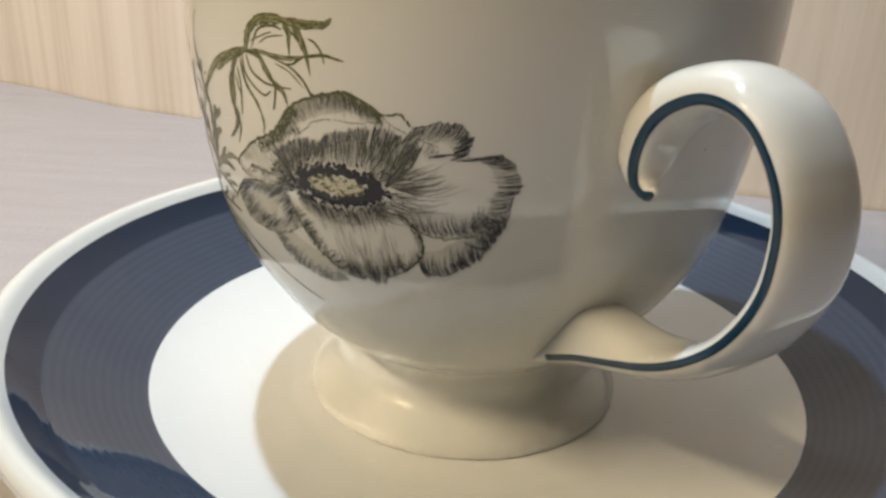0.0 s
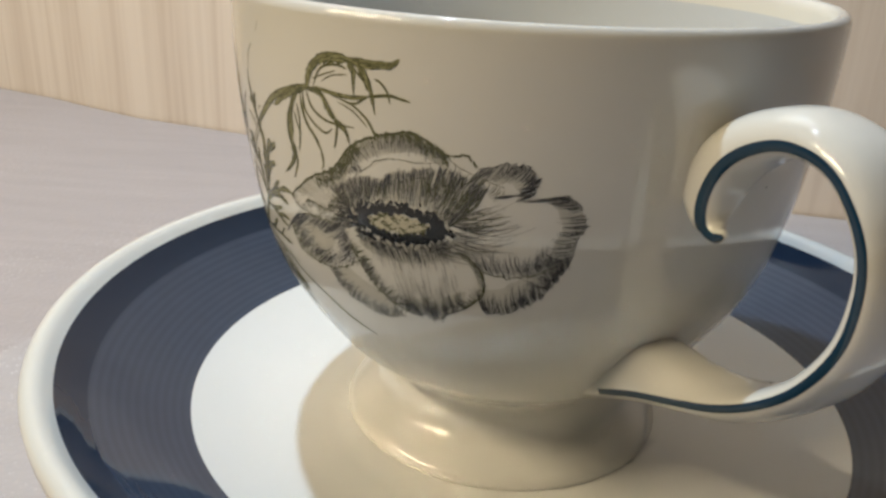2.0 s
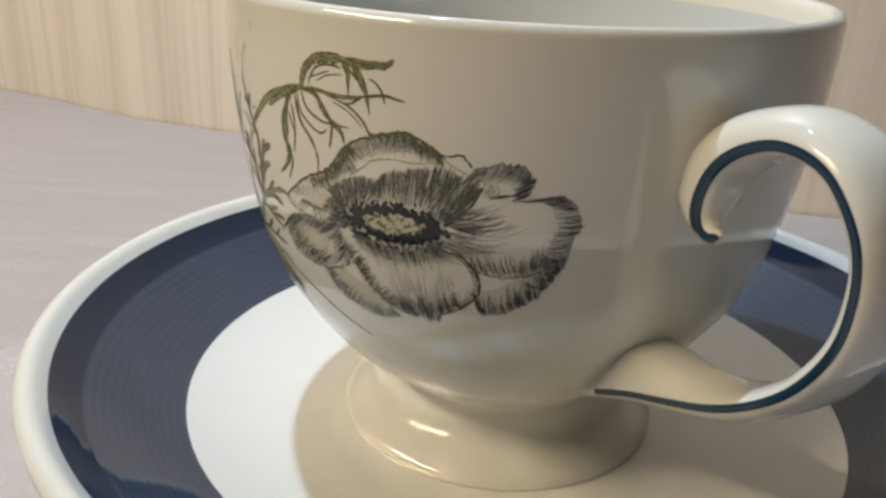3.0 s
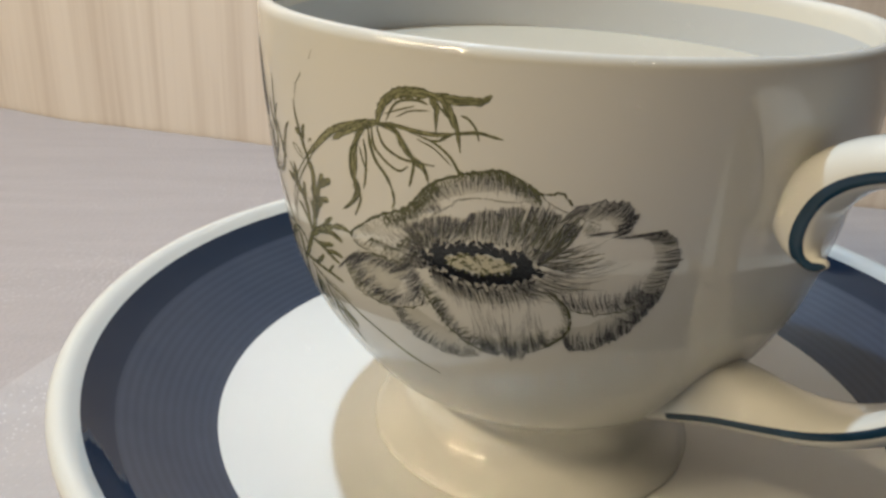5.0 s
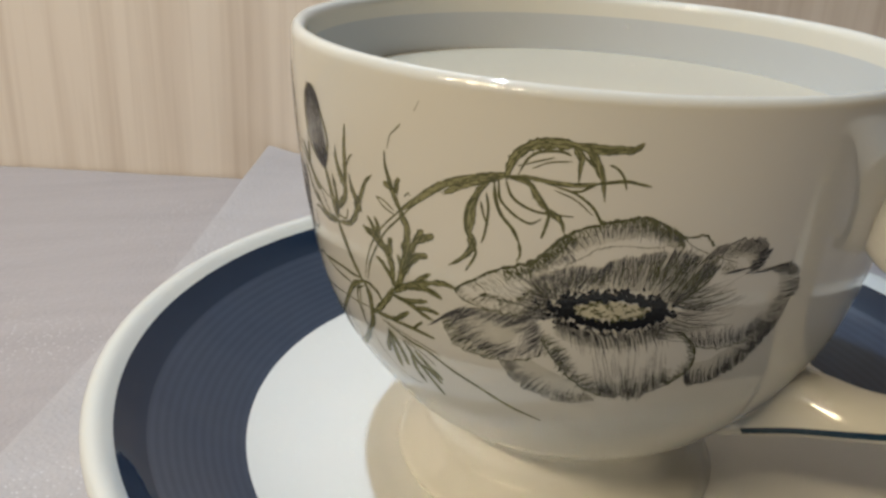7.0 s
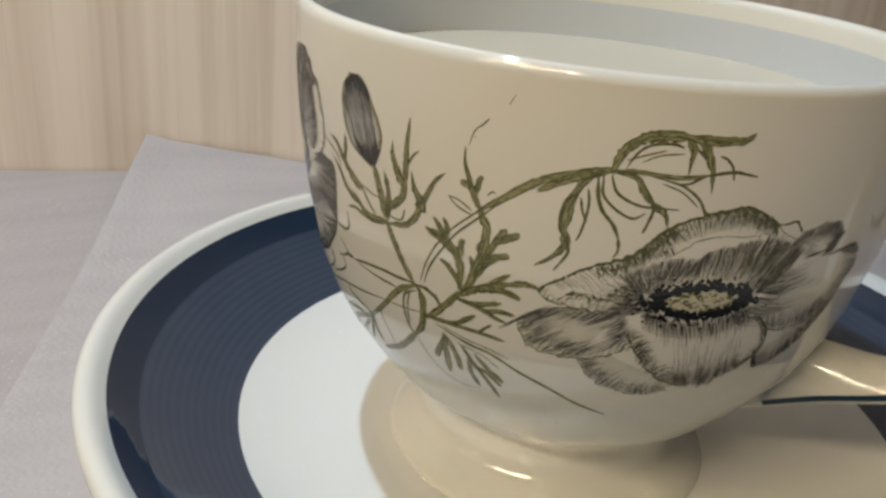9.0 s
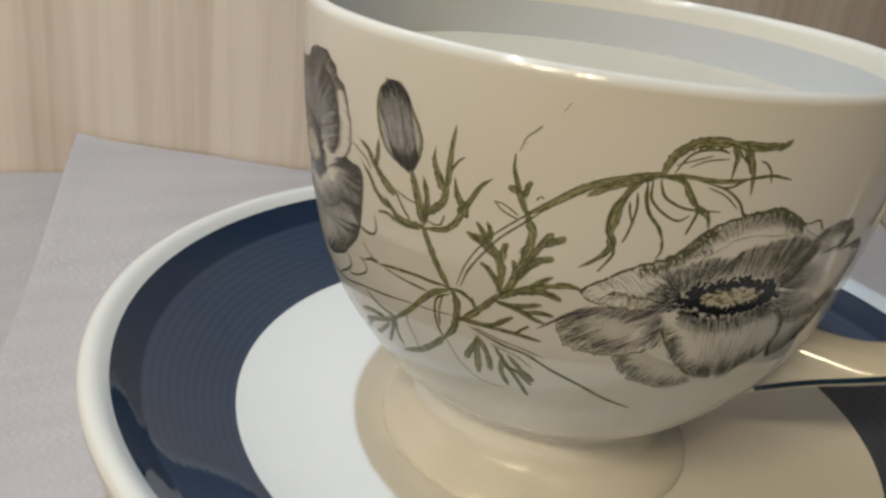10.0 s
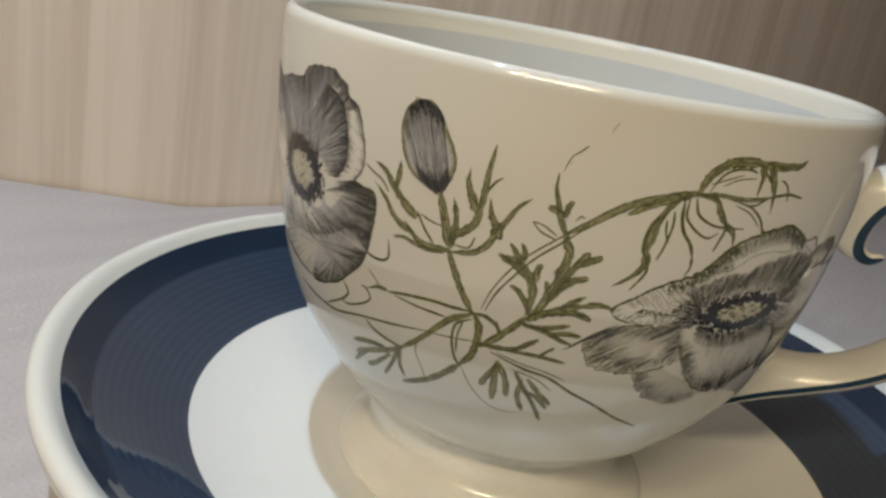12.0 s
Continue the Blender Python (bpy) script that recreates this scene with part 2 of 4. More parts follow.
tagged(part("ceiling", slab(-2.2, -2.2, 1.70, 2.2, 2.0, 1.75), PLASTER, smooth=False), "plain ceiling", "ceiling", kind="structure")
for nm, box in (("wall_north", (-2.2, 1.9, -0.76, 2.2, 2.0, 1.70)), ("wall_south", (-2.2, -2.2, -0.76, 2.2, -2.1, 1.70)), ("wall_west", (-2.2, -2.1, -0.76, -2.1, 1.9, 1.70)), ("wall_east", (2.1, -2.1, -0.76, 2.2, 1.9, 1.70))):
    tagged(part(nm, slab(*box), PLASTER, smooth=False), "plain plastered wall", "wall", kind="structure")

# ---- foam sheets on the table ----


def foam_low(u, v):
    x = -0.62 + u * 1.24
    y0, y1 = -0.45, wall_y(x) - 0.001
    y = y0 + (y1 - y0) * v
    away = min(1.0, max(0.0, (-0.05 - x) / 0.10))
    z = -0.0021 + away * (0.0006 + 0.0011 * noise.noise((x * 16, y * 10, 0.3)) + 0.0003 * noise.noise((x * 60, y * 40, 1.3)))
    return Vector((x, y, max(z, -0.0024)))


def foam_top(u, v):
    """The upper sheet: its free edge runs past the saucer, and its back corner rides up the wall."""
    y = -0.42 + v * (0.165 + 0.42)
    edge = -0.0943 + (y - 0.0) * 0.402
    x = edge + (0.62 - edge) * u ** 1.6
    limit = wall_y(x) - 0.0012
    k = max(0.0, min(1.0, (y - 0.075) / 0.09))
    y = -0.42 + v * (limit + 0.42)
    ride = max(0.0, 1.0 - (x + 0.028) / 0.062) * 0.0098 * k ** 1.6
    crease = 0.0011 * math.exp(-((u ** 1.6 * (0.62 - edge)) / 0.006) ** 2)
    ripple = 0.00030 * noise.noise((x * 70 + y * 30, y * 55 - x * 20, 4.0)) * min(1.0, max(0.0, (math.hypot(x, y) - 0.07) / 0.05))
    return Vector((x, y, -0.0006 + ride + crease + ripple))


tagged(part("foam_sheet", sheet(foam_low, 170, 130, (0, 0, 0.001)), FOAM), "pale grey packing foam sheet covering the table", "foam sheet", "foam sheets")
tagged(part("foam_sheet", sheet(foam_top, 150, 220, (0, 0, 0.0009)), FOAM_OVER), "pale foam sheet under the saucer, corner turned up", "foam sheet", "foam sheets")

# ---- saucer ----
SX, SY = 2.17, -1.87


def saucer():
    thing = tagged(new("saucer"), "white china saucer with a ridged blue-grey band, under the cup", "saucer")
    well = [(0, 3.7), (22, 3.7), (28, 3.8), (30.6, 3.85), (32.0, 3.95), (33.2, 4.12), (34.4, 4.3), (38, 4.75), (42, 5.37), (46, 6.18), (50, 7.3), (53, 8.36), (54.8, 9.1)]
    under = [(54, 6.2), (46, 3.6), (42, 2.4), (41.4, 0.2), (40.4, -0.6), (38.8, -0.6), (37.8, 0.4), (37, 1.6), (20, 1.3), (0, 1.2)]
    # the band's slope grows steadily outwards
    band, z, n = [], 9.1, 11
    for i in range(n * 8 + 1):
        q = i / (n * 8)
        r = 54.8 + q * 14.1
        if i:
            z += float(np.interp(r - 14.1 / n / 16, (54.8, 58.3, 61.7, 65.3, 67.4, 68.9), (0.46, 0.535, 0.585, 0.63, 0.66, 0.725))) * 14.1 / n / 8
        band.append((r, z + 0.0012 * math.sin(2 * math.pi * n * q) * min(1, 6 * q, 6 * (1 - q))))
    dark = [(v.x, v.y + 0.0010 * math.sin(2 * math.pi * (v.x - 68.9) / 0.68)) for v in (Vector(p) for p in smooth_line([(68.9, z), (70.3, z + 1.1), (71.6, z + 2.26), (73.0, z + 3.6)], 14))]
    lip = [(73.0, z + 3.6), (73.8, z + 4.4), (74.6, z + 5.05), (75.5, z + 5.4), (76.4, z + 5.3), (77.0, z + 4.85), (77.3, z + 4.15), (77.1, z + 3.35), (76.8, z + 2.2), (73, z - 1.2), (66, 11.4), (58, 7.7), (54, 6.2)]
    c = (SX, SY)
    part("well", lathe(well[:3] + [tuple(v) for v in smooth_line(well[3:], 4)], centre=c), WELL, thing, "white glazed centre")
    part("blue_band", lathe(band, 256, centre=c), BAND, thing, "blue-grey band with fine turned ridges")
    part("dark_band", lathe(dark, 256, centre=c), BAND_DARK, thing, "darker blue band")
    part("lip", lathe([tuple(v) for v in smooth_line(lip, 3)], 256, centre=c), CHINA, thing, "white rounded lip")
    part("underside", lathe(under, centre=c), CHINA, thing)
    return thing


saucer()

# ---- teacup ----
OUTER = smooth_line([(26.6, 3.72), (27.0, 3.92), (27.1, 4.25), (27.0, 4.65), (26.6, 5.25), (25.7, 6.0), (24.4, 6.75), (23.0, 7.5), (21.8, 8.4), (20.95, 9.65), (20.45, 11.2), (20.3, 12.8), (20.6, 14.2), (21.7, 15.45), (23.4, 16.75), (25.3, 18.05), (27.2, 19.5), (29.3, 21.4), (31.7, 24.4), (34.3, 28.0), (36.8, 32.0), (38.6, 36.0), (40.0, 40.0), (41.1, 45.0), (42.05, 50.0), (42.9, 56.0), (43.5, 62.0), (43.85, 68.0), (43.95, 72.8)], 5)


def cup_radius(z):
    """The cup's outer radius at a height, in millimetres."""
    for a, b in zip(OUTER, OUTER[1:]):
        if a.y <= z <= b.y and z > 15:
            return a.x + (b.x - a.x) * (z - a.y) / max(1e-6, b.y - a.y)
    return OUTER[-1].x


def on_cup(az, z, lift=0.0):
    """A place on the cup's outer face: bearing in degrees, height in millimetres."""
    r = cup_radius(z) + lift
    return Vector((r * math.cos(radians(az)) * MM, r * math.sin(radians(az)) * MM, z * MM))


def handle_path():
    return smooth_line([(26, 21.4), (30.5, 23.7), (34.9, 26.1), (40.2, 28.8), (46.9, 31.6), (52.7, 34.2), (57.6, 37.3), (61.9, 41.2), (64.8, 45.4), (66.4, 49.4), (66.8, 53.4), (66.5, 56.6), (65.5, 59.4), (63.7, 62.0), (61.4, 64.1), (58.4, 65.2), (54.6, 65.1), (50.7, 63.4), (48.0, 61.0), (46.6, 58.2), (46.25, 55.6), (46.9, 53.9), (48.5, 53.3), (50.2, 54.1)], 7)


def teacup():
    thing = tagged(new("teacup"), "white china footed teacup with grey flowers, filled, on a saucer", "cup")
    rim = [(43.95, 72.8), (43.9, 73.65), (43.55, 74.35), (42.95, 74.65), (42.3, 74.35), (41.9, 73.6)]
    inner = [(41.73, 71.0), (41.65, 69.5), (41.3, 63.5), (40.4, 57), (39.3, 50), (37.8, 43.5), (35.9, 37.5), (33.3, 32.6), (29.5, 28.3), (24, 24.5), (15, 21.5), (0, 20.2)]
    foot = [(26.6, 3.72), (25.4, 3.7), (23.4, 3.85), (22.2, 4.7), (18.6, 7.6), (16.0, 11.5), (10, 14.2), (0, 14.6)]
    rim += [(41.8, 72.4), (41.73, 71.0)]
    body = [tuple(v) for v in reversed(foot)] + [tuple(v) for v in OUTER[1:]] + [tuple(v) for v in smooth_line(rim, 3)[1:]]
    part("body", lathe(body, 224), CHINA, thing)
    part("inner_glaze", lathe([tuple(v) for v in smooth_line(inner, 3)], 224), INSIDE, thing, "white glazed inside, its cool shade put into the colour")
    # the strap handle
    u = Vector((math.cos(radians(-60.7)), math.sin(radians(-60.7)), 0))
    w = Vector((-u.y, u.x, 0))
    path = handle_path()
    n = len(path) - 1

    def section(q):
        far = 4.7 - 9.9 * max(0.0, (q - 0.72) / 0.28) ** 0.9
        mid, half = (far - 5.9) / 2, (far + 5.9) / 2
        root = min(1.0, 0.35 + 2.0 * q)
        outer = root * float(np.interp(q, (0, 0.22, 0.34, 0.52, 0.64, 0.76, 0.82, 0.86, 0.89, 0.92, 1), (3.4, 3.1, 2.0, 1.7, 2.7, 4.7, 5.6, 5.0, 2.8, 1.1, 0.8)))
        inner = root * float(np.interp(q, (0, 0.25, 0.4, 0.58, 0.75), (1.3, 1.6, 2.3, 1.9, 1.3)))
        if q > 0.88:
            round_off = math.sqrt(max(0.01, 1 - ((q - 0.88) / 0.122) ** 2))
            outer, inner = outer * round_off, inner * (0.3 + 0.7 * round_off)
        swell = 6.0 * math.exp(-((path[round(q * n)].x - 36.0) / 10.4) ** 2) * (1.0 if q < 0.5 else 0.0)
        pts = []
        for k in range(32):
            a = 2 * math.pi * k / 32
            b, h = math.cos(a), math.sin(a)
            b = math.copysign(abs(b) ** (0.8 if h > 0 else 0.8 - 0.07 * swell), b)
            pts.append((mid + half * b, (outer if h > 0 else inner + swell * abs(h)) * math.copysign(abs(h) ** 0.9, h)))
        return pts

    def place(i, b, h):
        t = (path[min(n, i + 1)] - path[max(0, i - 1)]).normalized()
        p = path[i] + Vector((t.y, -t.x)) * h if len(path[i]) == 2 else path[i] + Vector((t.y, -t.x, 0)) * h
        return (u * p.x + w * b + Vector((0, 0, p.y))) * MM

    bm = bmesh.new()
    rows = [[bm.verts.new(place(i, b, h)) for b, h in section(i / n)] for i in range(n + 1)]
    for a, c in zip(rows, rows[1:]):
        for k in range(32):
            bm.faces.new((a[k], a[(k + 1) % 32], c[(k + 1) % 32], c[k]))
    bm.faces.new(rows[0])
    bm.faces.new(list(reversed(rows[-1])))
    part("handle", bm, CHINA, thing, "curled strap handle")
    for side in (-1, 1):
        bm = bmesh.new()
        rows = []
        for i in range(12, n + 1):
            q = i / n
            if side > 0 and q > 0.86:
                break
            ring = section(q)
            lo, hi = min(p[0] for p in ring), max(p[0] for p in ring)
            up, down = max(p[1] for p in ring), -min(p[1] for p in ring)
            mid, half = (lo + hi) / 2, (hi - lo) / 2
            size = float(np.interp(q, (0, 0.1, 0.3, 0.6, 0.8, 0.9, 1), (0.45, 0.52, 0.55, 0.56, 0.8, 0.95, 0.6)))
            if q > 0.965:
                size *= math.sqrt(max(0.02, 1 - ((q - 0.965) / 0.035) ** 2))
            row = []
            for k in range(9):
                g = k / 8 * 2 - 1
                h = g * (min(size, 0.93 * up) if g > 0 else min(0.75 * size, 0.93 * down))
                deep = abs(h) / (up if h > 0 else down)
                row.append(bm.verts.new(place(i, mid + side * (half * (1 - deep ** 2.22) ** 0.4 + 0.05), h)))
            rows.append(row)
        for a, c in zip(rows, rows[1:]):
            for k in range(8):
                bm.faces.new((a[k], a[k + 1], c[k + 1], c[k]))
        part("painted_line", bm, LINE, thing, "teal-blue line along the handle's edge")
    return thing


CUP = teacup()
tagged(part("drink", lathe([(0, 64.4), (20, 64.4), (41.0, 64.4), (41.32, 64.42), (41.42, 64.3), (41.3, 62.9), (0, 62.9)], 160), MILK), "creamy pale liquid filling the teacup", "drink")


# ---- the printed flowers on the cup ----
# Drawn on the cup's face in millimetres: s runs round the cup, z is the height.


def cup_spot(s, z, lift):
    p = on_cup(s / 0.76 - 120, z, lift)
    return p


def ribbon(bm, line, widths, lift):
    """A thin painted stroke that follows the cup's face."""
    rows = []
    n = len(line) - 1
    for i, p in enumerate(line):
        d = line[min(n, i + 1)] - line[max(0, i - 1)]
        d = d.normalized() if d.length > 1e-6 else Vector((1, 0))
        side = Vector((-d.y, d.x)) * widths[i] / 2
        rows.append([bm.verts.new(cup_spot(*(p + side), lift)), bm.verts.new(cup_spot(*p, lift + 0.01)), bm.verts.new(cup_spot(*(p - side), lift))])
    for a, b in zip(rows, rows[1:]):
        for k in (0, 1):
            bm.faces.new((a[k], a[k + 1], b[k + 1], b[k]))


def broken(bm, line, width, gap=0.15):
    """A line drawn with a worn nib: uneven, with small gaps. width: one size, or one for each point."""
    i, last = 0, len(line) - 1
    while i < last:
        j = min(last, i + random.randint(3, 9))
        ribbon(bm, line[i:j + 1], [(width[k] * random.uniform(0.8, 1.15) if isinstance(width, list) else width * random.uniform(0.45, 1.25)) for k in range(i, j + 1)], random.uniform(0.03, 0.05))
        i = j + (1 if random.random() < gap else 0)


def ink(layers, w0, w1, *points):
    """A drawn stroke from width w0 to w1; a broad one is a pale fill between two darker, broken edges."""
    w0, w1 = w0 * 0.95, w1 * 0.95
    dark, pale = layers
    line = smooth_line(points, 6)
    n = len(line) - 1
    ws = []
    for i in range(n + 1):
        q = i / n
        end = min(1.0, 0.45 + 3.5 * min(q, 1 - q))
        ws.append((w0 + (w1 - w0) * q) * end * random.uniform(0.85, 1.12))
    if max(w0, w1) < 0.5:
        ribbon(pale, line, ws, random.uniform(0.018, 0.03))
        broken(dark, line, [w * random.uniform(0.45, 0.95) for w in ws], 0.06)
        return
    ribbon(pale, line, ws, random.uniform(0.018, 0.03))
    for i in range(1, n):
        d = line[min(n, i + 1)] - line[max(0, i - 1)]
        d = d.normalized() if d.length > 1e-6 else Vector((1, 0))
        side = Vector((-d.y, d.x)) * ws[i]
        a = line[i] + side * random.uniform(-0.42, 0.42)
        b = a + side * random.uniform(-0.2, 0.2) - d * random.uniform(0.5, 1.3)
        w = random.uniform(0.07, 0.15)
        ribbon(dark, [a, a.lerp(b, 0.5), b], [w * 0.5, w, w * 0.35], random.uniform(0.035, 0.05))
    for off in (-0.44, 0.44, random.uniform(-0.25, 0.0), random.uniform(0.0, 0.25)):
        edge = []
        for i, p in enumerate(line):
            d = line[min(n, i + 1)] - line[max(0, i - 1)]
            d = d.normalized() if d.length > 1e-6 else Vector((1, 0))
            edge.append(p + Vector((-d.y, d.x)) * ws[i] * (off + random.uniform(-0.08, 0.08)))
        a, b = (0, n) if abs(off) > 0.3 else sorted((random.randint(0, n), random.randint(0, n)))
        if b - a >= 2:
            broken(dark, edge[a:b + 1], [ws[i] * random.uniform(0.10, 0.32) * (0.8 if abs(off) > 0.3 else 0.6) for i in range(a, b + 1)], 0.4)


def along(curve, u):
    k = u * (len(curve) - 1)
    i = min(len(curve) - 2, int(k))
    return curve[i].lerp(curve[i + 1], k - i)


def fringe(bm, curve, toward, count, short, long, width=0.17, sway=0.25, dense=None):
    """Fine strokes from a petal's edge towards a point, as an engraver shades."""
    aim = toward if isinstance(toward, list) else None
    goal = None if aim else Vector(toward)
    count = round(count * 0.8)
    for k in range(count):
        u = (k + random.random()) / count
        p = along(curve, u)
        d = (along(aim, min(1.0, max(0.0, u + random.uniform(-0.04, 0.04)))) if aim else goal) - p
        size = random.uniform(short, long) * (dense(u) if dense else 1.0)
        d = d * size
        side = Vector((-d.y, d.x)) * random.uniform(-sway, sway) * 0.5
        p = p - d * random.uniform(-0.06, 0.05)
        line = smooth_line([p, p + d * 0.5 + side * 0.5, p + d + side * 0.3], 3)
        w = width * random.uniform(0.42, 0.75)
        ribbon(bm, line, [w * (1 - 0.8 * i / 6) for i in range(len(line))], random.uniform(0.035, 0.055))


def wash(bm, outline, middle, lift=0.012):
    """A flat tint inside an outline, laid from its middle outwards."""
    m = Vector(middle)
    rings = 8
    rows = []
    for j in range(1, rings + 1):
        rows.append([bm.verts.new(cup_spot(*m.lerp(p, j / rings), lift)) for p in outline])
    c = bm.verts.new(cup_spot(*m, lift))
    n = len(outline)
    for i in range(n):
        bm.faces.new((c, rows[0][i], rows[0][(i + 1) % n]))
        for a, b in zip(rows, rows[1:]):
            bm.faces.new((a[i], b[i], b[(i + 1) % n], a[(i + 1) % n]))


def tinted(bm, edge, far, lift=0.012):
    """A tint between two edges of a petal."""
    rows = [[bm.verts.new(cup_spot(*along(edge, i / 30).lerp(along(far, i / 30), j / 5), lift)) for i in range(31)] for j in range(6)]
    for a, b in zip(rows, rows[1:]):
        for i in range(30):
            bm.faces.new((a[i], a[i + 1], b[i + 1], b[i]))


def dot(bm, p, r, lift=0.06):
    n = 7
    t = random.random() * 6
    c = bm.verts.new(cup_spot(*p, lift + 0.02))
    ring = [bm.verts.new(cup_spot(p[0] + r * random.uniform(0.75, 1.2) * math.cos(t + 2 * math.pi * k / n), p[1] + r * random.uniform(0.75, 1.2) * math.sin(t + 2 * math.pi * k / n), lift)) for k in range(n)]
    for k in range(n):
        bm.faces.new((c, ring[k], ring[(k + 1) % n]))


def stamens(bm, c, rx, ry, count, tilt, r0=0.22, r1=0.5):
    """A crowded dark ring of dots round a flower's heart."""
    for k in range(count):
        a = 2 * math.pi * (k + random.random()) / count
        g = random.choice((random.gauss(1.0, 0.10), random.gauss(1.22, 0.14)))
        x, y = rx * g * math.cos(a), ry * g * math.sin(a)
        dot(bm, (c[0] + x, c[1] + y + tilt * x), random.uniform(r0, r1) * (1.0 if g < 1.2 else 0.6), random.uniform(0.055, 0.075))


def leaf_print():
    dark, pale = bmesh.new(), bmesh.new()
    leaves = (dark, pale)
    ink(leaves, 1.0, 1.3, (-34.9, 59.0), (-34.0, 56.4), (-33.1, 53.2))
    ink(leaves, .9, .9, (-33.1, 52.9), (-31.8, 50.2), (-30.6, 47.9), (-28.9, 45.5))
    ink(leaves, .35, .2, (-41.8, 57.3), (-42.9, 58.5), (-44.4, 59.1), (-45.7, 59.8))
    ink(leaves, .5, .9, (-43.3, 57.5), (-42.0, 56.3), (-40.8, 54.7), (-39.5, 53.9), (-38.3, 53.4))
    ink(leaves, .5, 1.3, (-43.7, 60.3), (-42.4, 59.7), (-41.2, 58.3), (-39.8, 57.0), (-38.5, 56.0), (-37.5, 55.4))
    ink(leaves, .7, .8, (-40.4, 61.1), (-40.6, 59.5), (-40.9, 58.0))
    ink(leaves, .4, .6, (-40.4, 52.1), (-38.9, 52.5), (-37.3, 52.1), (-35.3, 52.0), (-33.2, 52.5))
    ink(leaves, .6, 1.1, (-38.7, 54.1), (-37.8, 53.2), (-36.6, 52.5), (-34.6, 52.4), (-33.1, 52.7))
    ink(leaves, .3, .4, (-37.6, 56.3), (-36.4, 54.4), (-35.0, 52.9))
    ink(leaves, .3, .2, (-37.1, 56.0), (-35.4, 55.5), (-33.9, 55.4))
    ink(leaves, .9, 1.1, (-33.1, 54.2), (-31.5, 55.5), (-30.3, 56.9), (-29.9, 58.8))
    ink(leaves, 1.1, .35, (-29.9, 58.8), (-29.8, 61.2), (-29.7, 63.4), (-29.4, 66.2))
    ink(leaves, .3, 1.5, (-31.9, 62.6), (-31.7, 61.0), (-31.0, 59.5), (-30.3, 58.2))
    ink(leaves, .4, .2, (-29.5, 60.9), (-28.8, 62.1), (-28.0, 62.8))
    ink(leaves, .6, 1.0, (-33.1, 58.8), (-32.6, 56.7), (-32.7, 54.8), (-32.9, 53.0))
    ink(leaves, .6, 1.0, (-32.8, 52.5), (-30.0, 53.3), (-28.5, 54.6), (-27.8, 56.2))
    ink(leaves, .9, .3, (-27.5, 56.7), (-26.8, 58.0), (-25.8, 59.9), (-24.5, 61.2))
    ink(leaves, .3, 1.8, (-29.0, 59.8), (-28.5, 58.1), (-27.6, 56.7), (-28.0, 55.7))
    ink(leaves, .25, .3, (-33.7, 53.8), (-30.8, 53.6), (-30.0, 55.2))
    ink(leaves, .2, .2, (-44.3, 46.4), (-42.9, 45.2), (-41.7, 44.4))
    ink(leaves, .3, .6, (-44.0, 43.9), (-42.5, 44.5), (-41.1, 44.6))
    ink(leaves, .5, .5, (-40.9, 44.4), (-38.2, 45.0), (-34.1, 45.5), (-31.8, 45.5), (-28.9, 45.7))
    ink(leaves, .2, .4, (-39.9, 44.3), (-36.4, 44.0), (-32.4, 43.9))
    ink(leaves, .45, .35, (-62.5, 38.1), (-57.8, 37.5), (-54.2, 37.3), (-51.0, 37.6), (-45.8, 39.0), (-39.7, 40.1), (-35.3, 40.9))
    ink(leaves, .2, .2, (-35.3, 40.9), (-32.0, 41.2), (-28.2, 41.7))
    ink(leaves, .4, .4, (-49.2, 42.8), (-48.3, 41.5), (-49.9, 39.9), (-54.0, 37.7))
    ink(leaves, .35, .3, (-49.9, 39.9), (-48.2, 39.8), (-45.3, 41.1), (-44.0, 42.3), (-44.6, 43.4), (-45.7, 43.6))
    ink(leaves, .5, .3, (-44.9, 48.6), (-43.4, 48.3), (-42.0, 48.4), (-41.1, 49.3), (-41.3, 51.3))
    ink(leaves, .8, .8, (-28.5, 45.6), (-31.6, 43.8), (-33.7, 41.6), (-36.0, 39.2), (-38.6, 37.0))
    ink(leaves, .6, .3, (-38.6, 37.0), (-41.5, 37.3), (-43.7, 38.0), (-44.9, 38.9))
    ink(leaves, .8, .9, (-38.6, 37.0), (-41.7, 35.2), (-45.5, 33.6), (-48.8, 31.9))
    ink(leaves, .6, .7, (-39.4, 36.4), (-40.7, 33.5), (-42.8, 30.7))
    ink(leaves, .8, .8, (-41.7, 35.7), (-45.1, 35.3), (-48.5, 34.2))
    ink(leaves, .7, .9, (-40.7, 35.0), (-44.3, 32.0), (-46.4, 30.8))
    ink(leaves, .7, .7, (-45.5, 33.6), (-50.0, 30.0))
    ink(leaves, .7, .6, (-38.9, 36.6), (-39.2, 34.1), (-38.5, 32.0))
    ink(leaves, .2, .15, (-36.0, 39.2), (-36.3, 37.2), (-35.3, 34.8), (-34.7, 32.3))
    ink(leaves, .4, .4, (-28.8, 44.7), (-30.7, 43.5), (-31.1, 41.6), (-30.8, 39.6), (-30.2, 38.1), (-29.6, 37.7))
    ink(leaves, .3, .3, (-29.8, 44.4), (-30.4, 41.9), (-30.3, 39.3))
    ink(leaves, 1.0, 1.0, (-28.5, 45.4), (-27.7, 43.6), (-27.8, 41.4), (-28.2, 39.6), (-29.6, 37.7))
    ink(leaves, 1.1, .8, (-29.6, 37.7), (-31.4, 35.8), (-33.9, 33.6), (-37.0, 31.9), (-39.2, 30.9))
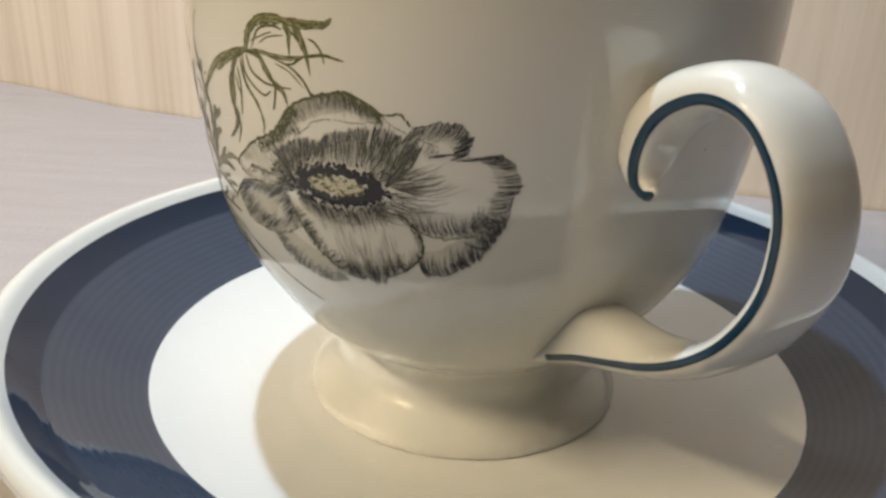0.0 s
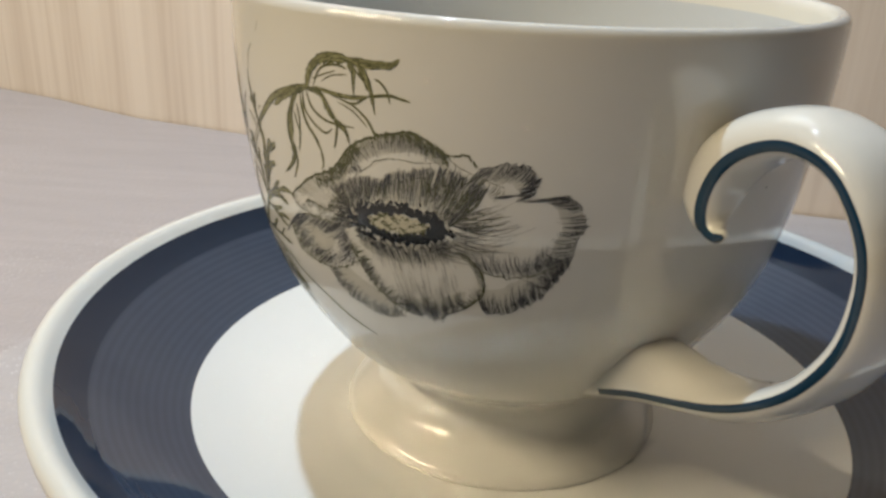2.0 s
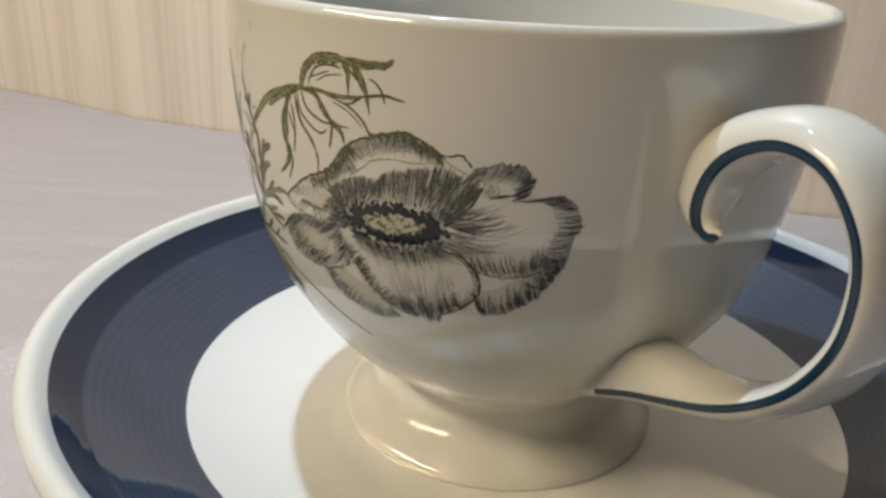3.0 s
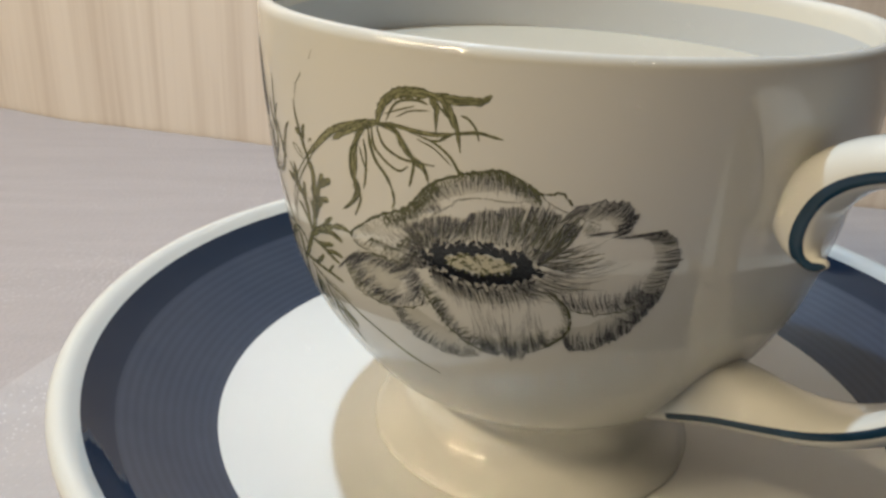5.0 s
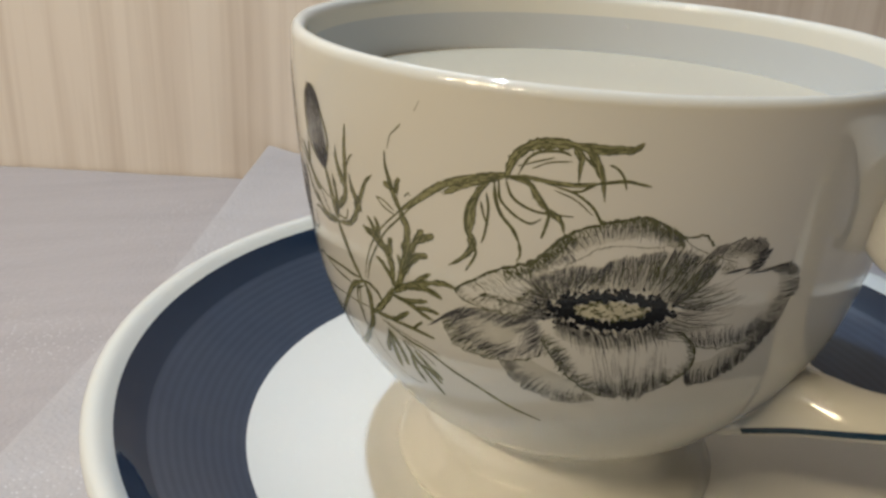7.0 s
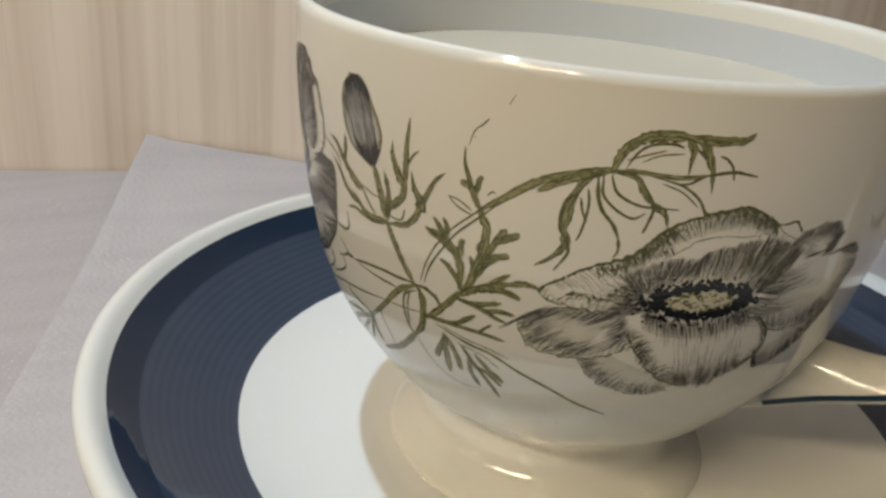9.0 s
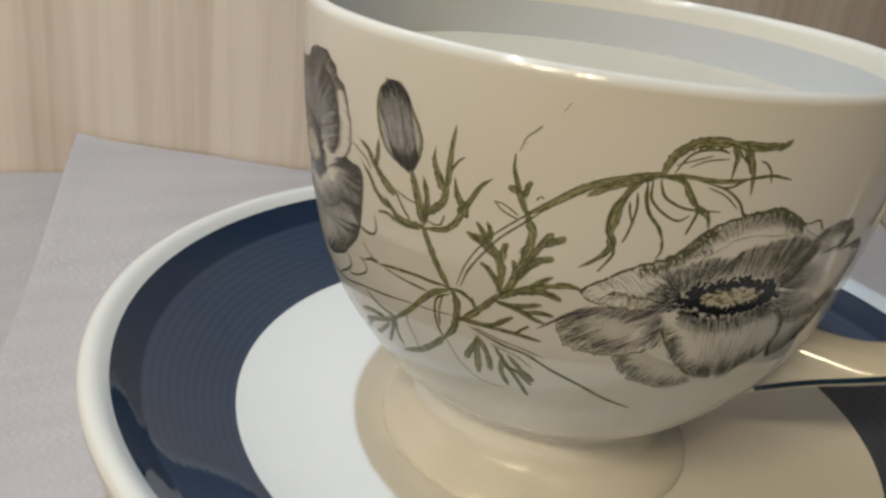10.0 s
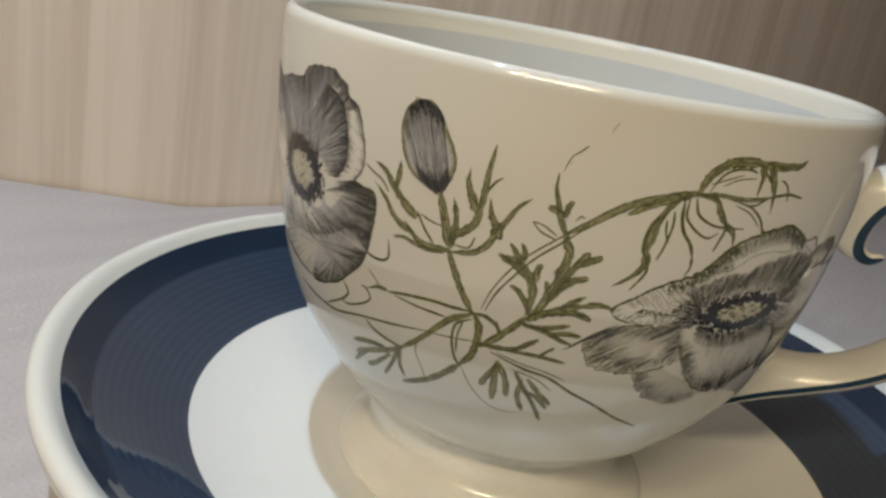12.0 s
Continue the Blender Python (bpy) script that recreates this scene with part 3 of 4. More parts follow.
    ink(leaves, .2, .12, (-29.4, 37.4), (-27.8, 34.7), (-25.3, 32.4), (-22.6, 31.6), (-20.3, 31.9))
    ink(leaves, .6, .5, (-28.3, 45.6), (-27.0, 45.5), (-25.6, 44.7), (-25.1, 43.7))
    ink(leaves, 1.0, .9, (-27.4, 41.2), (-25.9, 42.5), (-24.4, 44.1), (-23.2, 45.5), (-22.3, 46.8))
    ink(leaves, 1.0, 1.2, (-22.3, 47.1), (-22.2, 49.9), (-22.9, 51.9), (-24.4, 53.1), (-26.2, 53.9))
    ink(leaves, 1.0, .6, (-22.2, 51.7), (-22.2, 53.1), (-21.8, 53.9))
    ink(leaves, 1.0, .4, (-24.2, 53.4), (-25.1, 54.7), (-25.9, 55.6))
    ink(leaves, 1.0, .4, (-24.1, 53.6), (-24.1, 55.0), (-24.6, 55.9))
    ink(leaves, 1.0, .6, (-23.2, 51.8), (-24.7, 53.0), (-26.0, 53.5), (-27.0, 54.0))
    ink(leaves, .7, .6, (-22.3, 47.7), (-23.2, 49.2), (-24.1, 50.1), (-25.0, 50.4))
    ink(leaves, 1.0, 1.1, (-22.1, 46.8), (-21.0, 48.4), (-20.3, 50.4), (-19.7, 52.0), (-19.3, 54.3), (-19.2, 56.1), (-19.7, 57.0), (-20.0, 58.1))
    ink(leaves, .8, .6, (-20.5, 49.6), (-20.6, 50.9), (-21.0, 52.0))
    ink(leaves, .9, .6, (-19.6, 51.9), (-19.9, 53.3), (-19.6, 54.1))
    ink(leaves, .9, .8, (-20.1, 50.4), (-18.7, 52.3), (-17.2, 52.9), (-16.3, 53.2))
    ink(leaves, .9, .9, (-19.3, 51.9), (-18.3, 54.1), (-17.6, 55.3), (-16.9, 56.4))
    ink(leaves, .9, .8, (-17.8, 54.7), (-16.4, 55.5), (-15.4, 56.1))
    ink(leaves, .7, .4, (-20.1, 49.5), (-19.1, 51.2), (-17.7, 52.3))
    ink(leaves, .9, 1.0, (-22.2, 46.4), (-20.5, 47.6), (-18.3, 48.8), (-15.8, 49.7))
    ink(leaves, 1.0, .4, (-15.8, 49.7), (-14.2, 50.1), (-12.5, 49.9))
    ink(leaves, .8, .5, (-18.6, 48.8), (-17.2, 50.0), (-16.0, 50.9))
    ink(leaves, 1.0, .8, (-20.8, 47.5), (-18.9, 48.2), (-16.9, 48.5), (-15.6, 48.3), (-14.6, 47.9))
    ink(leaves, .6, .7, (-22.7, 45.8), (-20.9, 45.7), (-18.9, 46.1), (-16.8, 46.8))
    ink(leaves, .7, .6, (-22.4, 45.7), (-19.8, 45.4), (-17.9, 44.7), (-16.1, 44.2))
    ink(leaves, .7, .6, (-18.7, 45.3), (-16.7, 45.6), (-15.1, 45.5))
    ink(leaves, .9, .25, (-20.1, 58.0), (-21.0, 59.6), (-21.7, 61.5), (-22.2, 62.9), (-22.3, 64.7))
    ink(leaves, .8, .8, (-21.3, 60.4), (-22.6, 60.8))
    ink(leaves, .7, .6, (-20.7, 59.9), (-20.4, 61.3), (-20.1, 61.9))
    ink(leaves, .12, .25, (-21.9, 64.9), (-21.4, 66.6), (-20.6, 67.4), (-19.9, 68.2))
    ink(leaves, .2, .25, (-24.0, 58.7), (-22.7, 58.5), (-21.0, 57.6))
    ink(leaves, .2, .25, (-24.0, 58.7), (-22.8, 57.7), (-20.9, 57.1))
    ink(leaves, .2, .2, (-19.4, 59.8), (-18.9, 60.4), (-18.5, 60.2))
    ink(leaves, .3, .3, (-17.8, 59.5), (-20.1, 57.1), (-22.8, 54.4), (-24.8, 51.6), (-26.4, 49.0), (-27.4, 46.3))
    ink(leaves, .25, .25, (-18.2, 59.9), (-20.5, 57.6), (-23.2, 55.0), (-25.4, 52.2), (-27.0, 49.2), (-27.9, 46.4))
    ink(leaves, .9, 1.0, (-20.0, 58.1), (-17.6, 59.9), (-14.9, 62.1), (-12.1, 63.5), (-9.2, 64.4), (-7.1, 65.1))
    ink(leaves, .7, .7, (-27.4, 41.6), (-25.1, 41.7), (-23.0, 42.0), (-21.1, 43.3), (-20.1, 44.1))
    ink(leaves, .6, .5, (-23.7, 41.7), (-20.7, 41.8), (-18.5, 41.7), (-16.1, 41.5))
    ink(leaves, .5, .4, (-19.6, 41.8), (-18.7, 42.7), (-17.9, 43.4))
    ink(leaves, .4, .5, (-25.8, 40.9), (-21.0, 39.5), (-17.7, 38.9), (-14.0, 37.1), (-10.0, 35.4), (-5.8, 33.3), (-1.1, 31.5))
    ink(leaves, .2, .2, (-25.0, 41.0), (-21.5, 40.2), (-18.3, 39.7), (-15.4, 38.9))
    ink(leaves, .2, .2, (-22.7, 39.1), (-19.1, 38.3), (-16.7, 36.8))
    ink(leaves, .9, 1.2, (-24.6, 39.8), (-24.6, 36.7), (-24.4, 33.3))
    ink(leaves, .8, 1.0, (-24.3, 39.5), (-23.0, 37.0), (-22.5, 34.4))
    ink(leaves, .8, 1.1, (-24.6, 39.0), (-25.7, 36.9), (-26.4, 35.3))
    ink(leaves, .6, .7, (-22.1, 38.8), (-20.0, 36.0), (-18.4, 33.9), (-16.7, 31.2))
    ink(leaves, .8, .7, (-21.0, 37.5), (-20.9, 34.8), (-19.7, 32.4))
    ink(leaves, .7, .8, (-20.2, 38.1), (-18.1, 36.0), (-16.1, 34.4))
    ink(leaves, .6, .7, (-20.4, 35.9), (-18.6, 35.5), (-16.4, 33.6))
    ink(leaves, .9, 1.1, (-14.0, 61.6), (-11.6, 63.1), (-9.7, 64.0), (-6.9, 65.0))
    ink(leaves, .9, 1.3, (-6.9, 64.7), (-6.5, 66.4), (-5.7, 67.7), (-4.2, 68.7), (-2.0, 69.1), (-0.0, 69.1))
    ink(leaves, 1.3, .5, (-0.0, 69.1), (2.0, 68.9), (4.1, 69.0), (5.6, 69.2), (6.4, 69.9))
    ink(leaves, .25, .4, (-5.7, 65.3), (-4.8, 67.1), (-3.6, 68.0), (-1.6, 68.3), (-0.5, 68.0))
    ink(leaves, .2, .2, (-5.8, 66.2), (-3.5, 67.1), (-2.1, 67.6))
    ink(leaves, .15, .2, (-4.3, 66.1), (-2.6, 67.0), (-0.3, 67.4))
    ink(leaves, 1.1, .2, (-0.2, 68.9), (0.5, 67.9), (0.5, 66.8), (0.5, 65.1))
    ink(leaves, 1.1, .3, (1.1, 68.8), (2.1, 67.5), (2.8, 66.1), (3.3, 63.4))
    ink(leaves, .3, .3, (0.6, 68.2), (1.9, 67.0), (2.5, 65.9))
    ink(leaves, .5, .6, (-6.9, 64.9), (-4.6, 65.1), (-2.1, 64.9), (0.2, 64.9), (2.4, 65.3))
    ink(leaves, .5, .3, (2.4, 65.3), (5.1, 65.8), (6.6, 65.6), (7.8, 65.4))
    ink(leaves, .3, .3, (3.3, 67.4), (4.1, 67.1), (4.9, 66.2), (5.3, 64.9))
    ink(leaves, .3, .4, (-0.3, 64.2), (0.8, 64.3), (1.6, 64.8), (2.4, 65.3))
    ink(leaves, .25, .5, (-2.1, 64.6), (0.3, 64.0), (2.2, 62.7), (3.2, 61.2), (3.8, 60.8))
    ink(leaves, .2, .2, (-1.8, 64.1), (0.4, 63.3), (2.3, 61.8))
    ink(leaves, .7, 1.1, (-8.7, 64.2), (-10.0, 62.5), (-10.6, 60.4), (-10.8, 57.6))
    ink(leaves, 1.1, .3, (-10.8, 57.6), (-10.5, 55.9), (-11.8, 54.1), (-13.5, 52.8))
    ink(leaves, .5, .4, (-9.7, 62.3), (-11.1, 60.8), (-11.3, 58.0), (-10.3, 56.3), (-10.1, 54.9), (-11.3, 52.6))
    ink(leaves, .35, .3, (-9.0, 62.7), (-8.7, 60.8), (-9.0, 58.0), (-9.4, 56.6))
    ink(leaves, .3, .3, (-9.6, 61.6), (-9.2, 60.0), (-8.6, 58.9))
    ink(leaves, .5, .5, (-8.2, 64.0), (-7.9, 62.0), (-7.2, 60.4), (-5.9, 59.0), (-5.1, 57.5))
    ink(leaves, .5, .2, (-5.1, 57.5), (-4.9, 56.1), (-5.3, 55.1))
    ink(leaves, .4, .3, (-7.7, 64.3), (-7.5, 62.4), (-6.6, 61.3), (-5.3, 60.4), (-4.0, 60.0), (-2.9, 60.7))
    ink(leaves, .4, .3, (-6.9, 64.4), (-6.3, 62.9), (-5.3, 62.1), (-3.7, 61.5), (-1.9, 61.4), (0.4, 61.4))
    ink(leaves, .5, .9, (-6.4, 64.8), (-4.5, 64.5), (-3.5, 63.1), (-2.5, 61.9))
    ink(leaves, .9, .3, (-2.5, 61.9), (-0.9, 60.8), (-0.4, 59.4))
    ink(leaves, .5, .3, (-3.2, 63.1), (-2.2, 61.4), (-2.5, 59.4), (-2.8, 58.4))
    ink(leaves, .10, .06, (-18.0, 70.0), (-17.6, 70.8), (-17.4, 71.2))
    tagged(part("leaf_tint", pale, GREEN_PALE, CUP, "pale olive leaf tint"), kind="stuff")
    tagged(part("leaf_print", dark, GREEN, CUP, "olive-green printed stems and leaves"), kind="stuff")


def curve(*points, ragged=0.16):
    """A petal's edge: smooth, with the small nicks of a hand-drawn line."""
    line = smooth_line(points, 8)
    n = len(line) - 1
    for i in range(1, n):
        p = line[i]
        k = min(1.0, 4 * i / n, 4 * (n - i) / n) * ragged
        line[i] = p + k * Vector((noise.noise((p.x * 1.7, p.y * 1.7, 3.1)), 1.6 * noise.noise((p.x * 1.9, p.y * 1.9, 8.7)))) + 0.5 * k * Vector((random.uniform(-1, 1), random.uniform(-1, 1)))
    return line


def comb(bm, a, b, count, start, length, width=0.13, bow=0.06, lean=0.0, rag=0.05):
    """Fine, nearly parallel engraved strokes on the way from line a to line b."""
    for k in range(count):
        u = (k + random.random()) / count
        p, g = along(a, u), along(b, min(1.0, max(0.0, u + lean + random.uniform(-0.02, 0.02))))
        d = g - p
        s = random.uniform(*start) + random.uniform(-rag, rag)
        e = s + random.uniform(*length)
        side = Vector((-d.y, d.x)) * bow * random.uniform(0.4, 1.6)
        pts = [p + d * (s + (e - s) * q) + side * math.sin(math.pi * q) * (e - s) for q in (0, 0.25, 0.5, 0.75, 1)]
        w = width * random.uniform(0.65, 1.2)
        ribbon(bm, pts, [w * f for f in (0.7, 1.0, 0.95, 0.75, 0.35)], random.uniform(0.035, 0.055))


def moved(line, dx, dy):
    return [p + Vector((dx, dy)) for p in line]


def open_flower():
    """The large anemone beside the handle."""
    ash, olive, black, heart = (bmesh.new() for _ in range(4))
    c = (5.7, 50.4)
    top = curve((-12.7, 49.6), (-12.0, 50.5), (-10.1, 51.8), (-8.7, 52.9), (-6.4, 54.2), (-4.2, 55.2), (-2.5, 56.5), (-0.8, 58.5), (0.8, 59.8), (3.3, 60.9), (5.3, 61.5), (6.9, 61.9), (8.7, 61.7), (10.6, 60.9), (11.9, 60.0), ragged=0.2)
    frill = curve((11.9, 60.0), (12.7, 59.9), (14.4, 60.2), (15.0, 59.7), (15.6, 58.8))
    fold = curve((0.1, 55.6), (1.8, 56.8), (3.4, 58.0), (5.1, 58.5), (7.5, 58.6), (10.4, 58.9), (12.4, 59.1))
    hood = curve((-4.4, 53.1), (-2.3, 54.2), (0.1, 55.4), (1.9, 55.9), (4.0, 55.8), (5.0, 56.8), (7.0, 57.4), (9.3, 58.0), (11.6, 58.4), (13.6, 58.0), (15.8, 57.0), (16.9, 56.4), ragged=0.3)
    flap = curve((-12.7, 49.6), (-11.7, 48.7), (-9.6, 48.4), (-7.2, 48.2), (-5.3, 48.2), (-3.4, 49.1), (-1.8, 50.2), ragged=0.25)
    crease = curve((-9.6, 49.8), (-8.3, 50.3), (-6.7, 50.0), (-5.4, 49.9), (-4.2, 50.8), (-3.3, 52.0), ragged=0.3)
    left_top = curve((-14.6, 45.4), (-13.9, 46.2), (-12.3, 47.1), (-9.8, 48.0), (-7.0, 48.0), (-4.6, 48.0), (-2.8, 48.8))
    left_low = curve((-14.6, 45.4), (-14.6, 44.1), (-13.7, 42.8), (-13.1, 41.7), (-11.1, 41.3), (-9.2, 41.0), (-7.2, 41.2), ragged=0.25)
    left_base = curve((-7.2, 41.2), (-5.7, 41.3), (-2.8, 42.5), (-1.6, 43.3))
    small = curve((-6.8, 40.9), (-5.7, 39.4), (-4.1, 37.9), (-2.2, 37.1), (0.9, 36.2), (2.8, 36.1), (5.7, 37.0), ragged=0.35)
    low_left = curve((-1.7, 45.6), (-1.3, 44.6), (-0.5, 43.6), (0.3, 42.4), (1.5, 40.9), (3.9, 39.0), (6.3, 37.9), ragged=0.25)
    low = curve((6.3, 37.9), (8.2, 37.6), (9.5, 38.4), (10.4, 37.8), (12.0, 38.7), (14.6, 40.1), ragged=0.35)
    low_right = curve((14.6, 40.1), (15.7, 41.2), (16.9, 42.7), (16.8, 45.0), (15.9, 46.5), (14.4, 47.9))
    tip = curve((23.4, 55.7), (24.4, 55.9), (25.5, 56.3), (26.6, 55.9), (27.5, 54.9), (28.3, 53.3), (28.3, 52.1), (27.7, 51.0), (27.5, 49.6), (27.3, 48.0), ragged=0.25)
    right_low = curve((16.3, 45.9), (19.0, 45.3), (22.0, 45.6), (24.1, 46.4), (25.6, 47.2))
    under = curve((16.9, 40.2), (18.0, 39.8), (21.1, 40.6), (23.0, 41.9), (24.6, 43.4), (25.9, 45.2), (26.8, 46.8), (27.3, 48.0), ragged=0.3)
    ear = curve((15.8, 58.8), (17.1, 59.2), (19.0, 59.6), (20.7, 59.7), (21.8, 58.9), (22.0, 58.0), ragged=0.3)
    spur = curve((22.7, 58.4), (22.3, 57.3), (22.0, 56.6), (20.1, 56.0), (18.7, 55.9), ragged=0.3)
    ring = [Vector((c[0] + 6.6 * math.cos(a), c[1] + 2.8 * math.sin(a) + 0.05 * 6.6 * math.cos(a))) for a in [math.pi * 2 * k / 60 for k in range(61)]]
    above, below = list(reversed(ring[0:31])), ring[31:60]
    # a faint tint on the petals
    tint = bmesh.new()
    inside = [Vector((-3.2, 42.4)), Vector((-0.8, 41.2)), Vector((1.8, 40.2)), Vector((4.0, 39.2))]
    for edge, far in ((hood, above), (left_top, left_low), (top[40:], moved(top[40:], 0.5, -2.2)), (small, inside), (low, moved(low, 0, 2.6)), (under, moved(under, -1.4, 3.4)), (tip, moved(tip, -2.6, -0.4)), (ear, moved(ear, -1.6, -2.2)), (below[3:26], moved(below[3:26], 0, -2.4))):
        tinted(tint, edge, far)
    # worn outlines
    for line, w in ((top, 0.40), (frill, 0.30), (flap, 0.20), (crease, 0.16), (left_low, 0.14), (left_base, 0.18), (left_top, 0.13), (low_left, 0.22), (low_right, 0.30), (right_low, 0.16), (fold, 0.10)):
        broken(olive, line, w)
    for line, w in ((tip, 0.11), (under, 0.10), (ear, 0.12), (spur, 0.12), (low, 0.16), (small, 0.10)):
        broken(ash, line, w, 0.5)
    # the top petal: an olive edge, upright strokes and a bare fold
    shelf = [Vector((p.x + 0.5, p.y - 2.6)) for p in top]
    comb(olive, top[40:], shelf[40:], 120, (-0.05, 0.05), (0.12, 0.5), 0.14, 0.25, 0.01)
    comb(olive, top[86:], shelf[86:], 43, (0.0, 0.3), (0.3, 0.7), 0.111, 0.2, 0.02)
    comb(ash, top[54:], fold[6:], 82, (0.08, 0.35), (0.3, 0.62), 0.078, 0.05)
    comb(black, top[92:], fold[34:], 10, (0.1, 0.35), (0.25, 0.5), 0.080, 0.05)
    # its left end, folded over
    comb(olive, top[30:64], moved(top[30:64], 0.8, -2.2), 120, (-0.02, 0.35), (0.2, 0.6), 0.13, 0.3)
    comb(olive, top[10:34], crease, 17, (0.02, 0.12), (0.5, 0.85), 0.076, 0.06)
    comb(olive, crease, flap[10:], 44, (-0.25, 0.2), (0.2, 0.55), 0.111, 0.3)
    comb(olive, flap, moved(flap, 0.9, 1.4), 33, (-0.05, 0.2), (0.3, 0.8), 0.076, 0.2)
    comb(ash, top[34:58], moved(hood[:24], -0.5, 0.2), 51, (0.55, 0.7), (0.2, 0.4), 0.078, 0.1)
    # the hood over the heart
    comb(ash, hood, above, 166, (-0.04, 0.06), (0.22, 0.6), 0.086, 0.06)
    comb(ash, hood, above, 133, (0.25, 0.5), (0.25, 0.5), 0.078, 0.06)
    comb(ash, hood[:34], above[:12], 51, (0.0, 0.2), (0.3, 0.8), 0.086, 0.08)
    comb(black, hood[30:], above[10:], 43, (-0.03, 0.08), (0.15, 0.45), 0.096, 0.06)
    comb(black, above, hood, 42, (0.0, 0.1), (0.12, 0.42), 0.088, 0.06)
    comb(olive, hood, above, 93, (0.15, 0.5), (0.25, 0.55), 0.102, 0.12)
    comb(olive, hood[56:], above[20:], 49, (0.0, 0.3), (0.3, 0.6), 0.102, 0.12)
    # strokes round the heart's left end, to the flap
    comb(ash, ring[24:36], [Vector((-8.5, 53.0)), Vector((-9.0, 50.6)), Vector((-9.4, 47.6))], 44, (0.0, 0.2), (0.25, 0.6), 0.078, 0.08)
    comb(black, ring[24:36], [Vector((-8.5, 53.0)), Vector((-9.0, 50.6)), Vector((-9.4, 47.6))], 15, (0.0, 0.1), (0.15, 0.35), 0.080, 0.08)
    # left petal: long slanting strokes
    core = [Vector((-3.4, 49.2)), Vector((-2.0, 48.0)), Vector((-1.4, 46.4)), Vector((-1.8, 44.6))]
    comb(ash, left_low, moved(left_low, 5.6, 4.4), 80, (0.05, 0.3), (0.2, 0.6), 0.08, 0.06)
    comb(ash, left_top, moved(left_top, -3.0, -2.7), 110, (-0.04, 0.1), (0.25, 0.8), 0.085, 0.06)
    comb(ash, core, moved(core, -4.4, -3.6), 56, (0.0, 0.2), (0.2, 0.6), 0.08, 0.06)
    comb(olive, left_low, [Vector((-10.5, 46.2)), Vector((-7.5, 45.0)), Vector((-4.8, 44.6))], 43, (-0.05, 0.08), (0.12, 0.5), 0.085, 0.12)
    comb(ash, left_base, moved(left_base, 1.2, 3.4), 29, (0.0, 0.1), (0.2, 0.6), 0.070, 0.1)
    # small petal below
    comb(ash, small, [Vector((-3.2, 42.4)), Vector((-0.8, 41.2)), Vector((1.8, 40.2)), Vector((4.0, 39.2))], 95, (-0.06, 0.1), (0.2, 0.6), 0.078, 0.08)
    comb(olive, small, [Vector((-3.2, 42.4)), Vector((-0.8, 41.2)), Vector((1.8, 40.2)), Vector((4.0, 39.2))], 22, (-0.05, 0.1), (0.1, 0.35), 0.093, 0.1)
    # front petal
    comb(olive, low_left, moved(low_left, 2.6, 1.6), 53, (-0.3, 0.2), (0.25, 0.65), 0.111, 0.15)
    comb(ash, low_left[16:], moved(low_left[16:], 2.0, 3.0), 60, (-0.1, 0.1), (0.2, 0.6), 0.086, 0.06)
    comb(ash, low, below[10:26], 133, (-0.03, 0.04), (0.08, 0.28), 0.078, 0.02)
    comb(ash, low, below[10:26], 38, (0.1, 0.3), (0.15, 0.4), 0.055, 0.02)
    comb(black, low, below[10:26], 18, (-0.02, 0.03), (0.05, 0.14), 0.088, 0.02)
    comb(olive, low, below[10:26], 22, (0.0, 0.15), (0.08, 0.3), 0.076, 0.02)
    comb(ash, below[3:26], low_left[26:] + low + low_right[:14], 122, (-0.02, 0.05), (0.10, 0.36), 0.086, 0.03)
    comb(black, below[3:26], low_left[26:] + low + low_right[:14], 37, (-0.03, 0.03), (0.06, 0.2), 0.088, 0.03)
    comb(olive, low_right, moved(low_right, -2.4, 0.6), 34, (-0.1, 0.1), (0.2, 0.6), 0.093, 0.12)
    comb(ash, low_right, moved(low_right, -2.4, 1.6), 34, (-0.05, 0.1), (0.2, 0.6), 0.078, 0.06)
    # broad right petal: combed edge, bare middle
    comb(ash, tip, moved(tip, -4.4, -0.5), 92, (-0.05, 0.06), (0.22, 0.75), 0.078, 0.07)
    comb(black, tip[10:50], moved(tip[10:50], -4.4, -0.5), 16, (-0.03, 0.04), (0.12, 0.4), 0.080, 0.07)
    comb(olive, tip[:40], moved(tip[:40], -4.0, -0.4), 12, (0.0, 0.1), (0.15, 0.4), 0.076, 0.07)
    comb(ash, right_low, moved(right_low, -1.2, 3.6), 101, (0.0, 0.2), (0.25, 0.75), 0.078, 0.10)
    comb(ash, under[34:], moved(under[34:], -4.6, 1.6), 48, (-0.02, 0.1), (0.2, 0.7), 0.078, 0.10)
    fan = [Vector((22.5, 56.4)), Vector((24.5, 54.6)), Vector((25.5, 52.4)), Vector((24.5, 49.6)), Vector((21.5, 47.0)), Vector((18.0, 46.0))]
    comb(ash, ring[50:60] + ring[0:9], list(reversed(fan)), 64, (0.0, 0.15), (0.2, 0.62), 0.070, -0.10)
    comb(olive, ring[0:9], fan[2::-1], 14, (0.05, 0.3), (0.2, 0.5), 0.076, -0.10)
    comb(olive, ring[50:58], fan[:2:-1], 12, (0.0, 0.2), (0.2, 0.5), 0.076, -0.10)
    # its lower fold
    comb(ash, under[:46], moved(under[:46], -1.0, 4.0), 133, (-0.06, 0.06), (0.25, 0.8), 0.086, 0.06)
    comb(black, under[8:], moved(under[8:], -1.6, 3.4), 37, (-0.05, 0.05), (0.15, 0.45), 0.096, 0.06)
    # the ragged ear
    comb(ash, ear, moved(ear, -1.9, -2.5), 60, (-0.08, 0.08), (0.25, 0.9), 0.078, 0.08)
